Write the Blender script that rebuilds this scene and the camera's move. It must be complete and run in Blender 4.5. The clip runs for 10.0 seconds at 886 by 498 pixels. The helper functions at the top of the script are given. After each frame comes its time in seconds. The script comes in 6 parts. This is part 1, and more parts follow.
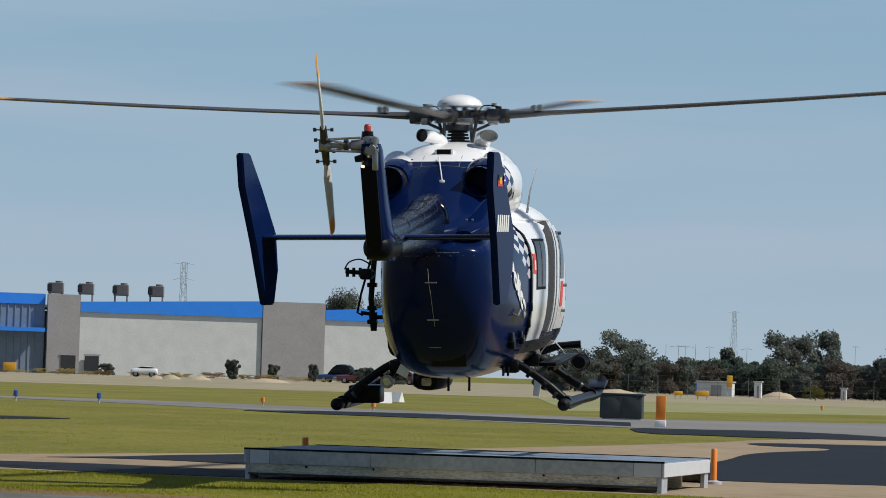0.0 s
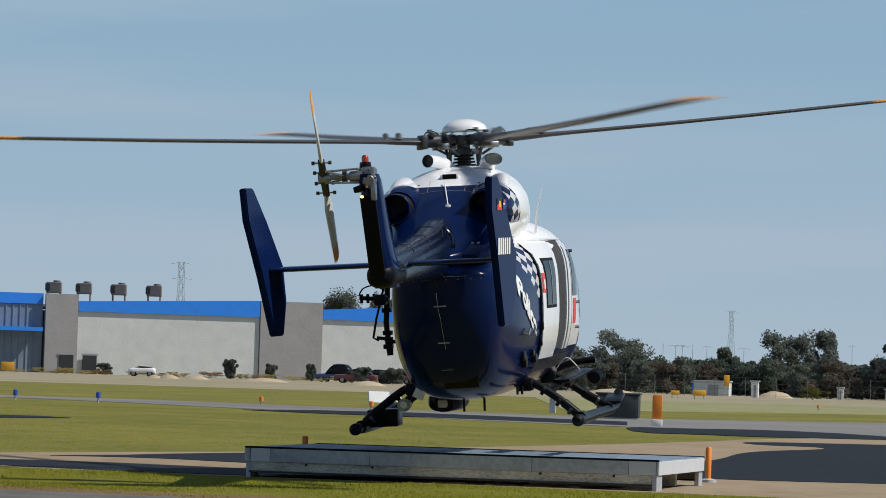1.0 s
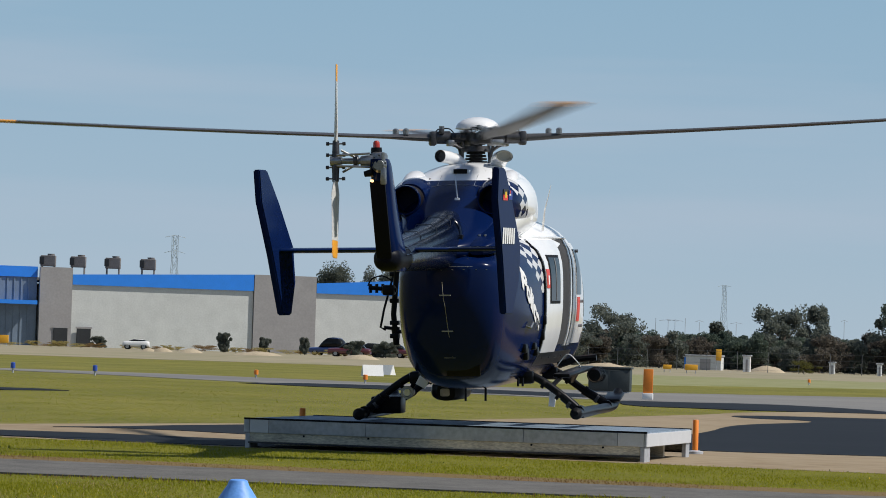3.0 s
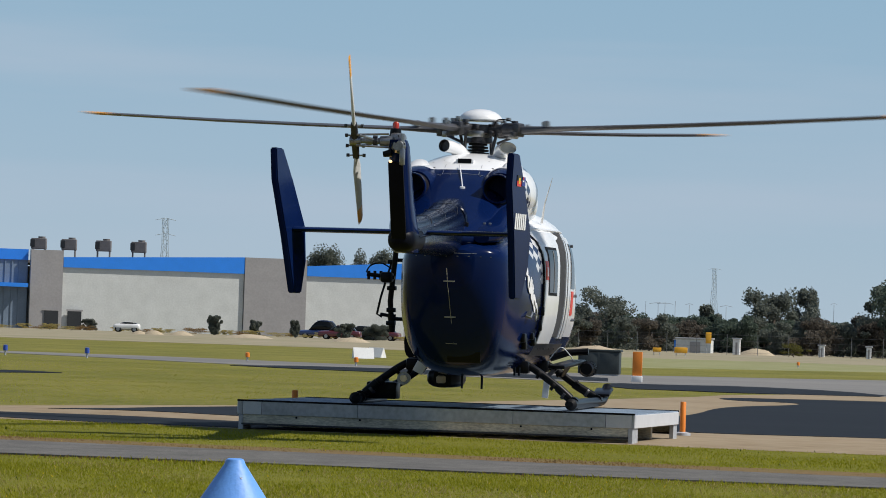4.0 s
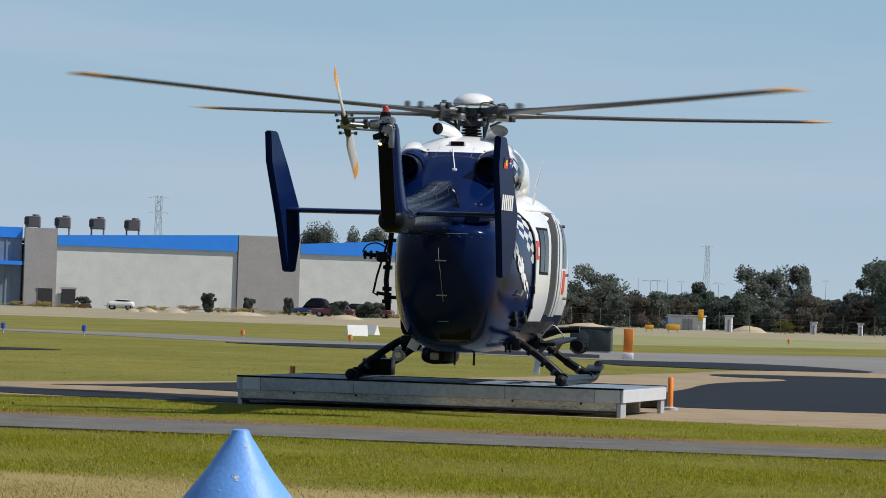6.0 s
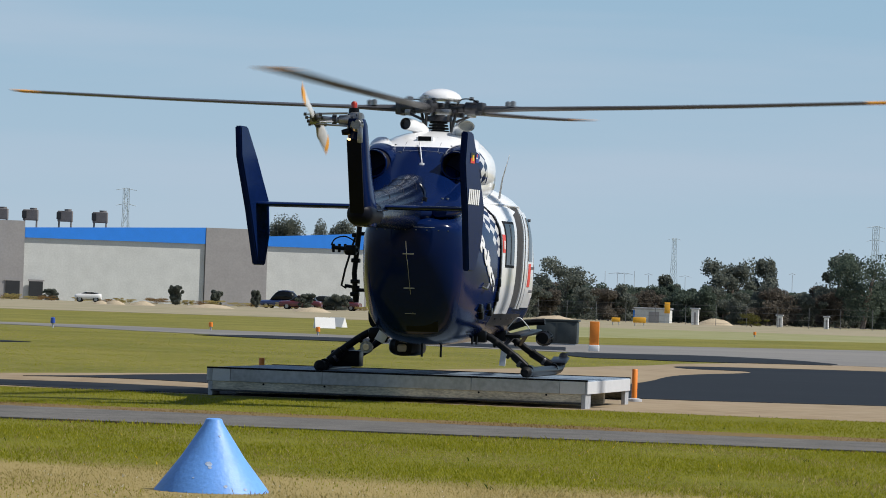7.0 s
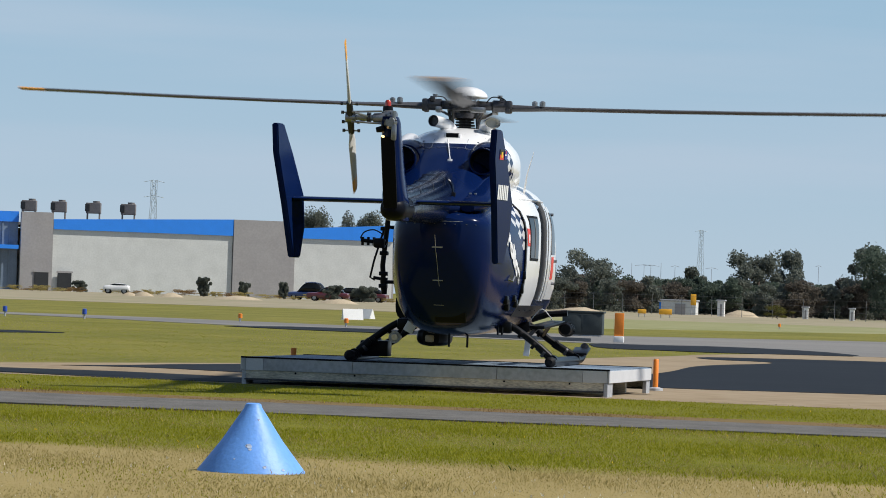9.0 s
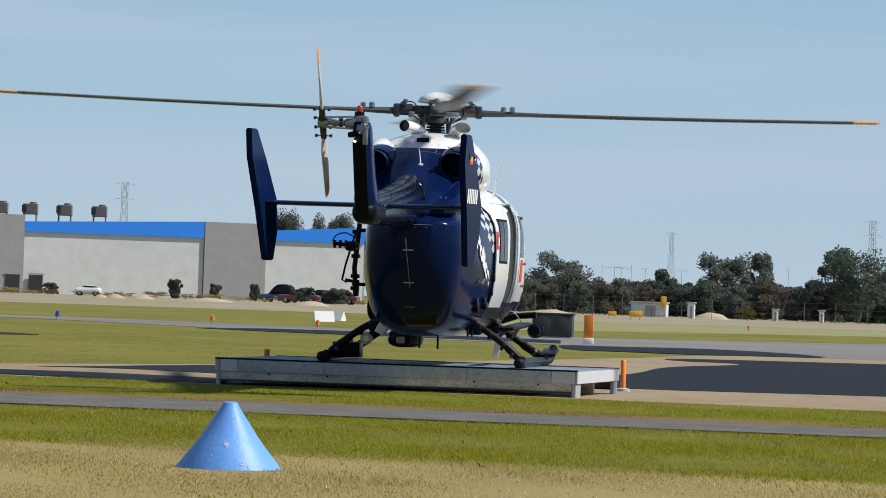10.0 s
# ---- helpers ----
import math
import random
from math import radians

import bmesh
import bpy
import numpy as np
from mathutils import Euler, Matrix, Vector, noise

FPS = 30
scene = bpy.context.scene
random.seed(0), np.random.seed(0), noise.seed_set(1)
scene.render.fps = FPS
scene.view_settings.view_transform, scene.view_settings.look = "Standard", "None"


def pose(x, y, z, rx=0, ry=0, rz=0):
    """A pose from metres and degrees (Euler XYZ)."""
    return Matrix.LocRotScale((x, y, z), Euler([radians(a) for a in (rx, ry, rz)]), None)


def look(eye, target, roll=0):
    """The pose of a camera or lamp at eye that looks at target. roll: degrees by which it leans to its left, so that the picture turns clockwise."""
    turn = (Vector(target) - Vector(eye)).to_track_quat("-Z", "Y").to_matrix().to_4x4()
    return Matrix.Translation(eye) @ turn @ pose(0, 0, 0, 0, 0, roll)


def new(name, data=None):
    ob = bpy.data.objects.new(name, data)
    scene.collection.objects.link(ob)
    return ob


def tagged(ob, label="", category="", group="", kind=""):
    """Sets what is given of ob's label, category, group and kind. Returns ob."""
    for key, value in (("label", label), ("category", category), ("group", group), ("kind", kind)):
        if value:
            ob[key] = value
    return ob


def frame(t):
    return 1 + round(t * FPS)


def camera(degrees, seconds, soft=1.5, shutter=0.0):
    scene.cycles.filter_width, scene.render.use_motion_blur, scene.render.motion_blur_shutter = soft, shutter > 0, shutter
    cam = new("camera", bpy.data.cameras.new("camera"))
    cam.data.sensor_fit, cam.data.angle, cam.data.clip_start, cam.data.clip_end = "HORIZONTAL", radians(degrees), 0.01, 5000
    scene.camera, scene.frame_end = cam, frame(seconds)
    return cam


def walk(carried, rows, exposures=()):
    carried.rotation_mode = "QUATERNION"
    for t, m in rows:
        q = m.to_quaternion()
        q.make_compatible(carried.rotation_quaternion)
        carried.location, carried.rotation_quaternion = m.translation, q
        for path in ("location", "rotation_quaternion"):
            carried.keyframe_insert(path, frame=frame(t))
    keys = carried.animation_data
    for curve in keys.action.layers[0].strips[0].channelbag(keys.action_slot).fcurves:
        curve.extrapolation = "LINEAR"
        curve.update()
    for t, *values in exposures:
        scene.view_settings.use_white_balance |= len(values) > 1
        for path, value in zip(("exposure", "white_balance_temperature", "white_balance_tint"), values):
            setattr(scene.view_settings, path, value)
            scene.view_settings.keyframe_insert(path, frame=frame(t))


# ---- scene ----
# ------------------------------------------------------------ camera
cam = camera(12, 10.0, soft=0.9, shutter=0.06)
EYE_Z = 1.15
CAM_ROWS = [
    (0, 45.227, -0.6266, 1.7141, 1.760),
    (0.5, 45.546, -0.6280, 1.7223, 1.759),
    (1, 45.861, -0.5906, 1.7078, 1.762),
    (1.5, 46.173, -0.2119, 1.6717, 1.869),
    (2, 46.482, -0.1281, 1.5558, 1.833),
    (2.5, 46.790, -0.3730, 1.4234, 1.800),
    (3.8, 47.597, -0.5250, 1.2000, 1.899),
    (4, 47.723, -0.3477, 1.1259, 1.899),
    (4.5, 48.040, 0.0539, 1.0376, 1.873),
    (5, 48.362, -0.2129, 0.9628, 1.828),
    (6.5, 49.371, -0.2408, 0.7699, 1.866),
    (7, 49.726, 0.2065, 0.7364, 1.908),
    (7.5, 50.091, 0.3273, 0.6897, 1.912),
    (8, 50.469, -0.0014, 0.6366, 1.939),
    (8.5, 50.861, -0.1310, 0.6169, 1.942),
    (9, 51.267, -0.1578, 0.6123, 1.936),
    (9.5, 51.690, -0.1921, 0.6314, 1.941),
    (10, 52.129, 0.2375, 0.6546, 1.945),
]


def aim(distance, pan, tilt, roll):
    p, q = radians(pan), radians(tilt)
    eye = Vector((0, -distance, EYE_Z))
    return look(eye, eye + 50 * Vector((math.sin(p) * math.cos(q), math.cos(p) * math.cos(q), math.sin(q))), roll)


walk(cam, [(t, aim(*v)) for t, *v in CAM_ROWS], [(0, -0.02), (4.5, 0.08), (7, 0.17), (10, 0.23)])

# ------------------------------------------------------------ light
SUN_DIR = Vector((0.66, -0.12, 0.74)).normalized()
world = bpy.data.worlds.new("sky")
scene.world = world
world.use_nodes = True
wn = world.node_tree.nodes
sky = wn.new("ShaderNodeTexSky")
sky.sky_type, sky.sun_disc = "NISHITA", False
sky.sun_elevation = math.asin(SUN_DIR.z)
sky.sun_rotation = math.atan2(SUN_DIR.x, SUN_DIR.y)
sky.altitude = 900
sky.air_density, sky.dust_density, sky.ozone_density = 0.74, 0.05, 4.5
wn["Background"].inputs[1].default_value = 0.085
# thin streaks of high cloud
wl = world.node_tree.links
wtc, wmap, wcl, wrp, wmx = (wn.new("ShaderNode" + k) for k in ("TexCoord", "Mapping", "TexNoise", "MapRange", "Mix"))
wmap.inputs["Scale"].default_value = (3, 3, 34)
wcl.inputs["Scale"].default_value, wcl.inputs["Detail"].default_value = 1.3, 5
wrp.inputs[1].default_value, wrp.inputs[2].default_value, wrp.inputs[4].default_value = 0.43, 0.72, 0.6
wmx.data_type = "RGBA"
wmx.inputs[7].default_value = (5.0, 5.9, 7.1, 1)
wl.new(wtc.outputs["Generated"], wmap.inputs[0]), wl.new(wmap.outputs[0], wcl.inputs["Vector"])
wl.new(wcl.outputs[0], wrp.inputs[0]), wl.new(wrp.outputs[0], wmx.inputs[0])
# pale blue haze low over the horizon
wsx, whz, whf, wrm, wmh = (wn.new("ShaderNode" + k) for k in ("SeparateXYZ", "MapRange", "MapRange", "ValToRGB", "Mix"))
wl.new(wtc.outputs["Generated"], wsx.inputs[0])
wl.new(wsx.outputs[2], whz.inputs[0]), wl.new(wsx.outputs[2], whf.inputs[0])
whz.inputs[1].default_value, whz.inputs[2].default_value = 0.0, 0.09
whf.inputs[1].default_value, whf.inputs[2].default_value, whf.inputs[3].default_value, whf.inputs[4].default_value = 0.08, 0.4, 0.85, 0.0
wrm.color_ramp.elements[0].color, wrm.color_ramp.elements[1].color = (0.46, 0.585, 0.72, 1), (0.335, 0.53, 0.69, 1)
wsc = wn.new("ShaderNodeMix")
wsc.data_type, wsc.blend_type = "RGBA", "MULTIPLY"
wsc.inputs[0].default_value, wsc.inputs[7].default_value = 1.0, (9.6, 9.6, 9.6, 1)
wmh.data_type = "RGBA"
wl.new(whz.outputs[0], wrm.inputs[0]), wl.new(wrm.outputs[0], wsc.inputs[6])
wl.new(whf.outputs[0], wmh.inputs[0]), wl.new(sky.outputs[0], wmh.inputs[6]), wl.new(wsc.outputs[2], wmh.inputs[7])
wl.new(wmh.outputs[2], wmx.inputs[6]), wl.new(wmx.outputs[2], wn["Background"].inputs[0])
sun = new("sun", bpy.data.lights.new("sun", "SUN"))
sun.data.energy, sun.data.angle, sun.data.color = 4.4, radians(0.53), (1.0, 0.95, 0.87)
sun.matrix_world = look(SUN_DIR * 50, (0, 0, 0))


# ------------------------------------------------------------ materials
def mat(name, color, rough=0.6, metal=0.0, coat=0.0, var=0.12, scale=8.0, bump=0.0, bscale=60.0, color2=None, emit=0.0, spec=0.5, stretch=None):
    """A paint or surface with colour change at two scales and fine relief."""
    m = bpy.data.materials.new(name)
    m.use_nodes = True
    n, l = m.node_tree.nodes, m.node_tree.links
    b = n["Principled BSDF"]
    b.inputs["Roughness"].default_value, b.inputs["Metallic"].default_value = rough, metal
    b.inputs["Coat Weight"].default_value, b.inputs["Specular IOR Level"].default_value = coat, spec
    b.inputs["Coat Roughness"].default_value = 0.06
    tc = n.new("ShaderNodeTexCoord")
    src = tc.outputs["Object"]
    if stretch:
        mp = n.new("ShaderNodeMapping")
        mp.inputs["Scale"].default_value = stretch
        l.new(src, mp.inputs[0])
        src = mp.outputs[0]
    big, small = n.new("ShaderNodeTexNoise"), n.new("ShaderNodeTexNoise")
    for t, s, d in ((big, scale, 5), (small, scale * 9, 3)):
        t.inputs["Scale"].default_value, t.inputs["Detail"].default_value = s, d
        l.new(src, t.inputs["Vector"])
    add = n.new("ShaderNodeMath")
    add.operation = "ADD"
    l.new(big.outputs[0], add.inputs[0]), l.new(small.outputs[0], add.inputs[1])
    ramp = n.new("ShaderNodeMapRange")
    ramp.inputs[1].default_value, ramp.inputs[2].default_value = 0.7, 1.3
    l.new(add.outputs[0], ramp.inputs[0])
    mix = n.new("ShaderNodeMix")
    mix.data_type = "RGBA"
    c = Vector(color)
    lo, hi = (c * (1 - var), c * (1 + var)) if color2 is None else (c, Vector(color2))
    mix.inputs[6].default_value, mix.inputs[7].default_value = (*lo, 1), (*hi, 1)
    l.new(ramp.outputs[0], mix.inputs[0]), l.new(mix.outputs[2], b.inputs["Base Color"])
    if bump:
        bn, bp = n.new("ShaderNodeTexNoise"), n.new("ShaderNodeBump")
        bn.inputs["Scale"].default_value, bn.inputs["Detail"].default_value = bscale, 4
        l.new(src, bn.inputs["Vector"])
        bp.inputs["Strength"].default_value, bp.inputs["Distance"].default_value = bump, 0.02
        l.new(bn.outputs[0], bp.inputs["Height"]), l.new(bp.outputs[0], b.inputs["Normal"])
    if emit:
        b.inputs["Emission Color"].default_value, b.inputs["Emission Strength"].default_value = (*color, 1), emit
    return m


M_BLUE = mat("navy gloss paint", (0.003, 0.0115, 0.06), 0.16, coat=0.0, spec=0.05, var=0.1, scale=3)
M_BOOM = mat("near-black gloss navy paint", (0.002, 0.005, 0.018), 0.2, coat=0.06, spec=0.28, var=0.3, scale=6, bump=0.35, bscale=9)
M_WHITE = mat("white gloss paint", (0.78, 0.79, 0.8), 0.3, coat=0.5, var=0.04, scale=4)
M_FIN = mat("dull black-navy paint", (0.003, 0.004, 0.009), 0.45, spec=0.1, var=0.3, scale=7)
M_BLACK = mat("black paint", (0.005, 0.0055, 0.007), 0.34, spec=0.14, var=0.3, scale=9)
M_RUBBER = mat("black rubber", (0.007, 0.007, 0.008), 0.6, spec=0.15, var=0.3, scale=20)
M_STEEL = mat("worn grey metal", (0.3, 0.31, 0.32), 0.38, 0.85, var=0.35, scale=14)
M_DARKSTEEL = mat("dark oily metal", (0.07, 0.07, 0.075), 0.42, 0.7, var=0.4, scale=16)
M_SOOT = mat("sooty exhaust metal", (0.035, 0.03, 0.028), 0.5, 0.8, var=0.4, scale=12)
M_BLADE = mat("blade grey paint", (0.06, 0.06, 0.065), 0.45, var=0.2, scale=5)
M_BLADELIGHT = mat("light grey blade paint", (0.55, 0.55, 0.54), 0.4, var=0.12, scale=5)
M_YELLOW = mat("blade tip yellow paint", (0.75, 0.33, 0.03), 0.45, var=0.1, scale=8)
M_GLASS = mat("dark tinted window", (0.012, 0.013, 0.014), 0.1, spec=0.2, var=0.2, scale=3)
M_CREAM = mat("cream sealed glass", (0.5, 0.4, 0.27), 0.4, var=0.15, scale=20)
M_LITBORE = mat("grey of the lit duct bore", (0.4, 0.4, 0.37), 0.5, var=0.15, scale=12)
M_RED = mat("red marking", (0.65, 0.05, 0.03), 0.4, var=0.06)
M_CABINSHADE = mat("cabin shade colour", (0.03, 0.03, 0.032), 0.8, var=0.4, scale=4)
M_REDLENS = mat("red beacon lens", (0.38, 0.03, 0.012), 0.2, coat=0.4, var=0.1)
M_LAMP = mat("lit position lamp", (1.0, 0.6, 0.25), 0.2, emit=2.5)
M_LENS = mat("clear lamp lens", (0.55, 0.6, 0.6), 0.08, 0.6, var=0.2, scale=30)
M_DECALWHITE = mat("white lettering", (0.8, 0.8, 0.8), 0.4, var=0.04)
M_SEAM = mat("pale sealant line", (0.3, 0.29, 0.25), 0.6, var=0.2, scale=20)
M_PANELLINE = mat("grey panel line", (0.16, 0.17, 0.18), 0.6, var=0.2, scale=20)
M_DECALYEL = mat("flag yellow", (0.75, 0.5, 0.03), 0.4, var=0.05)
M_DECALBLACK = mat("flag black", (0.015, 0.015, 0.015), 0.4, var=0.1)
M_DECALNAVY = mat("flag blue", (0.02, 0.04, 0.25), 0.4, var=0.1)


# ------------------------------------------------------------ mesh tools
def part(name, bm, material, parent=None, label="", smooth=True, angle=40):
    me = bpy.data.meshes.new(name)
    bm.normal_update()
    for f in bm.faces:
        f.smooth = smooth
    if smooth:
        lim = radians(angle)
        for e in bm.edges:
            if len(e.link_faces) == 2 and e.calc_face_angle(0) > lim:
                e.smooth = False
    bm.to_mesh(me)
    bm.free()
    for m in material if isinstance(material, (list, tuple)) else (material,):
        me.materials.append(m)
    ob = new(name, me)
    if parent:
        ob.parent = parent
    return tagged(ob, label)


def thing(name, m, label, category, group="", kind=""):
    ob = new(name)
    ob.empty_display_size = 0.2
    ob.matrix_basis = m
    return tagged(ob, label, category, group, kind)


def box(bm, x0, x1, y0, y1, z0, z1, m=None, bevel=0.0):
    r = bmesh.ops.create_cube(bm, size=1)
    vs = r["verts"]
    for v in vs:
        v.co = Vector(((x0 + x1) / 2 + v.co.x * (x1 - x0), (y0 + y1) / 2 + v.co.y * (y1 - y0), (z0 + z1) / 2 + v.co.z * (z1 - z0)))
    if bevel:
        es = list({e for v in vs for e in v.link_edges})
        r = bmesh.ops.bevel(bm, geom=es, offset=bevel, segments=2, affect="EDGES", profile=0.5)
        vs = list({v for f in r["faces"] for v in f.verts} | {v for v in vs if v.is_valid})
    if m is not None:
        bmesh.ops.transform(bm, matrix=m, verts=vs)
    return bm


def rings(bm, loops, caps=(True, True), closed=True):
    """Skin a list of point loops of equal length."""
    vv = [[bm.verts.new(p) for p in lp] for lp in loops]
    k = len(vv[0])
    for a, b in zip(vv, vv[1:]):
        for i in range(k if closed else k - 1):
            j = (i + 1) % k
            bm.faces.new((a[i], a[j], b[j], b[i]))
    if caps[0]:
        bm.faces.new(vv[0][::-1])
    if caps[1]:
        bm.faces.new(vv[-1])
    bmesh.ops.recalc_face_normals(bm, faces=bm.faces[:])
    return bm


def tube(bm, pts, radii, k=12, caps=(True, True), flat=1.0):
    """A round bar along points; flat squeezes it along its second axis."""
    pts = [Vector(p) for p in pts]
    if not isinstance(radii, (list, tuple)):
        radii = [radii] * len(pts)
    loops, up = [], None
    for i, p in enumerate(pts):
        d = (pts[min(i + 1, len(pts) - 1)] - pts[max(i - 1, 0)]).normalized()
        if up is None:
            up = Vector((0, 0, 1)) if abs(d.z) < 0.9 else Vector((1, 0, 0))
        a = d.cross(up).normalized()
        b = a.cross(d).normalized()
        up = b
        loops.append([p + radii[i] * (a * math.cos(w) + b * flat * math.sin(w)) for w in (2 * math.pi * j / k for j in range(k))])
    vv = [[bm.verts.new(p) for p in lp] for lp in loops]
    for a, b in zip(vv, vv[1:]):
        for j in range(k):
            bm.faces.new((a[j], a[(j + 1) % k], b[(j + 1) % k], b[j]))
    if caps[0]:
        bm.faces.new(vv[0][::-1])
    if caps[1]:
        bm.faces.new(vv[-1])
    return bm


def spline(pts, n=6):
    """Points on a smooth curve through pts."""
    P = [Vector(p) for p in pts]
    out = []
    for i in range(len(P) - 1):
        a, b, c, d = P[max(i - 1, 0)], P[i], P[i + 1], P[min(i + 2, len(P) - 1)]
        for j in range(n):
            t = j / n
            out.append(0.5 * ((2 * b) + (c - a) * t + (2 * a - 5 * b + 4 * c - d) * t * t + (3 * b - a - 3 * c + d) * t ** 3))
    return out + [P[-1]]


def loft(bm, stations, k=40, power=2.6, sub=5, xc=0.0):
    """A hull along y: stations (y, half width, bottom, top, widest height 0-1)."""
    S = np.array(spline5(stations, sub))
    loops = []
    for y, w, z0, z1, wz in S:
        lp = []
        zc = z0 + (z1 - z0) * wz
        for j in range(k):
            a = 2 * math.pi * j / k
            c, s = math.cos(a), math.sin(a)
            r = (abs(c) ** power + abs(s) ** power) ** (-1 / power)
            lp.append((xc + w * r * c, y, zc + (z1 - zc if s > 0 else zc - z0) * r * s))
        loops.append(lp)
    return rings(bm, loops)


def spline5(st, n):
    A = np.array(st, float)
    out = []
    for i in range(len(A) - 1):
        a, b, c, d = A[max(i - 1, 0)], A[i], A[i + 1], A[min(i + 2, len(A) - 1)]
        for j in range(n):
            t = j / n
            out.append(0.5 * (2 * b + (c - a) * t + (2 * a - 5 * b + 4 * c - d) * t * t + (3 * b - a - 3 * c + d) * t ** 3))
    return out + [A[-1]]


def plate(bm, outline, thick, m=None):
    """A flat plate from an outline in its xy plane, with thickness along z."""
    a = [bm.verts.new((x, y, -thick / 2)) for x, y in outline]
    b = [bm.verts.new((x, y, thick / 2)) for x, y in outline]
    fs = [bm.faces.new(a[::-1]), bm.faces.new(b)]
    k = len(a)
    for i in range(k):
        fs.append(bm.faces.new((a[i], a[(i + 1) % k], b[(i + 1) % k], b[i])))
    if m is not None:
        bmesh.ops.transform(bm, matrix=m, verts=a + b)
    bmesh.ops.recalc_face_normals(bm, faces=fs)
    return bm


def B():
    return bmesh.new()


# ------------------------------------------------------------ ground
def ground_mat(name, ca, cb, cc, s1, s2, rough=0.95, bump=0.0, stretch=(1, 1, 1), lo=0.35, hi=0.65):
    """Three colours mixed by a coarse and a fine noise in metres."""
    m = bpy.data.materials.new(name)
    m.use_nodes = True
    n, l = m.node_tree.nodes, m.node_tree.links
    b = n["Principled BSDF"]
    b.inputs["Roughness"].default_value, b.inputs["Specular IOR Level"].default_value = rough, 0.15
    g = n.new("ShaderNodeNewGeometry")
    mp = n.new("ShaderNodeMapping")
    mp.inputs["Scale"].default_value = stretch
    l.new(g.outputs["Position"], mp.inputs[0])
    last = None
    for i, (s, d) in enumerate(((s1, 6), (s2, 4))):
        t = n.new("ShaderNodeTexNoise")
        t.inputs["Scale"].default_value, t.inputs["Detail"].default_value, t.inputs["Roughness"].default_value = s, d, 0.62
        l.new(mp.outputs[0], t.inputs["Vector"])
        r = n.new("ShaderNodeMapRange")
        r.inputs[1].default_value, r.inputs[2].default_value = lo, hi
        l.new(t.outputs[0], r.inputs[0])
        x = n.new("ShaderNodeMix")
        x.data_type = "RGBA"
        if i == 0:
            x.inputs[6].default_value, x.inputs[7].default_value = (*ca, 1), (*cb, 1)
        else:
            l.new(last, x.inputs[6])
            x.inputs[7].default_value = (*cc, 1)
            h = n.new("ShaderNodeMath")
            h.operation = "MULTIPLY"
            h.inputs[1].default_value = 0.6
            l.new(r.outputs[0], h.inputs[0])
        l.new(r.outputs[0] if i == 0 else h.outputs[0], x.inputs[0])
        last = x.outputs[2]
        fine = t
    l.new(last, b.inputs["Base Color"])
    if bump:
        bp = n.new("ShaderNodeBump")
        bp.inputs["Strength"].default_value, bp.inputs["Distance"].default_value = bump, 0.05
        l.new(fine.outputs[0], bp.inputs["Height"]), l.new(bp.outputs[0], b.inputs["Normal"])
    return m


M_GRASS = ground_mat("mown grass", (0.1, 0.112, 0.0096), (0.192, 0.18, 0.028), (0.24, 0.2, 0.072), 0.4, 9, stretch=(0.6, 0.3, 1), lo=0.38, hi=0.66)
M_NEARGRASS = ground_mat("near green grass", (0.104, 0.116, 0.0056), (0.172, 0.172, 0.0144), (0.2, 0.172, 0.04), 0.9, 9, bump=0.6)
M_PALE = ground_mat("pale dry verge", (0.306, 0.2635, 0.187), (0.2125, 0.204, 0.1105), (0.357, 0.306, 0.221), 0.15, 0.9, stretch=(0.4, 0.3, 1))
M_PALEGREEN = ground_mat("pale mown grass", (0.25, 0.25, 0.12), (0.19, 0.2, 0.07), (0.31, 0.3, 0.18), 0.15, 0.9, stretch=(0.4, 0.3, 1))
M_TAN = ground_mat("sandy apron soil", (0.3, 0.232, 0.15), (0.225, 0.165, 0.101), (0.345, 0.285, 0.2), 0.35, 4, stretch=(0.6, 0.4, 1))
M_ASPHALT = ground_mat("dark apron asphalt", (0.0105, 0.0145, 0.021), (0.018, 0.0225, 0.029), (0.015, 0.018, 0.022), 0.25, 14, 0.85, stretch=(0.3, 1, 1))
M_GREYRUN = ground_mat("weathered grey runway", (0.1804, 0.1763, 0.1722), (0.246, 0.2378, 0.2214), (0.1558, 0.1517, 0.1476), 0.1, 6, 0.9, stretch=(0.3, 1, 1))
M_PATH = ground_mat("worn path asphalt", (0.115, 0.112, 0.105), (0.19, 0.182, 0.168), (0.085, 0.082, 0.078), 1.6, 22, 0.9, bump=0.4)

M_BROWN = ground_mat("brown dead grass", (0.17, 0.105, 0.045), (0.14, 0.11, 0.035), (0.23, 0.16, 0.08), 1.2, 12)


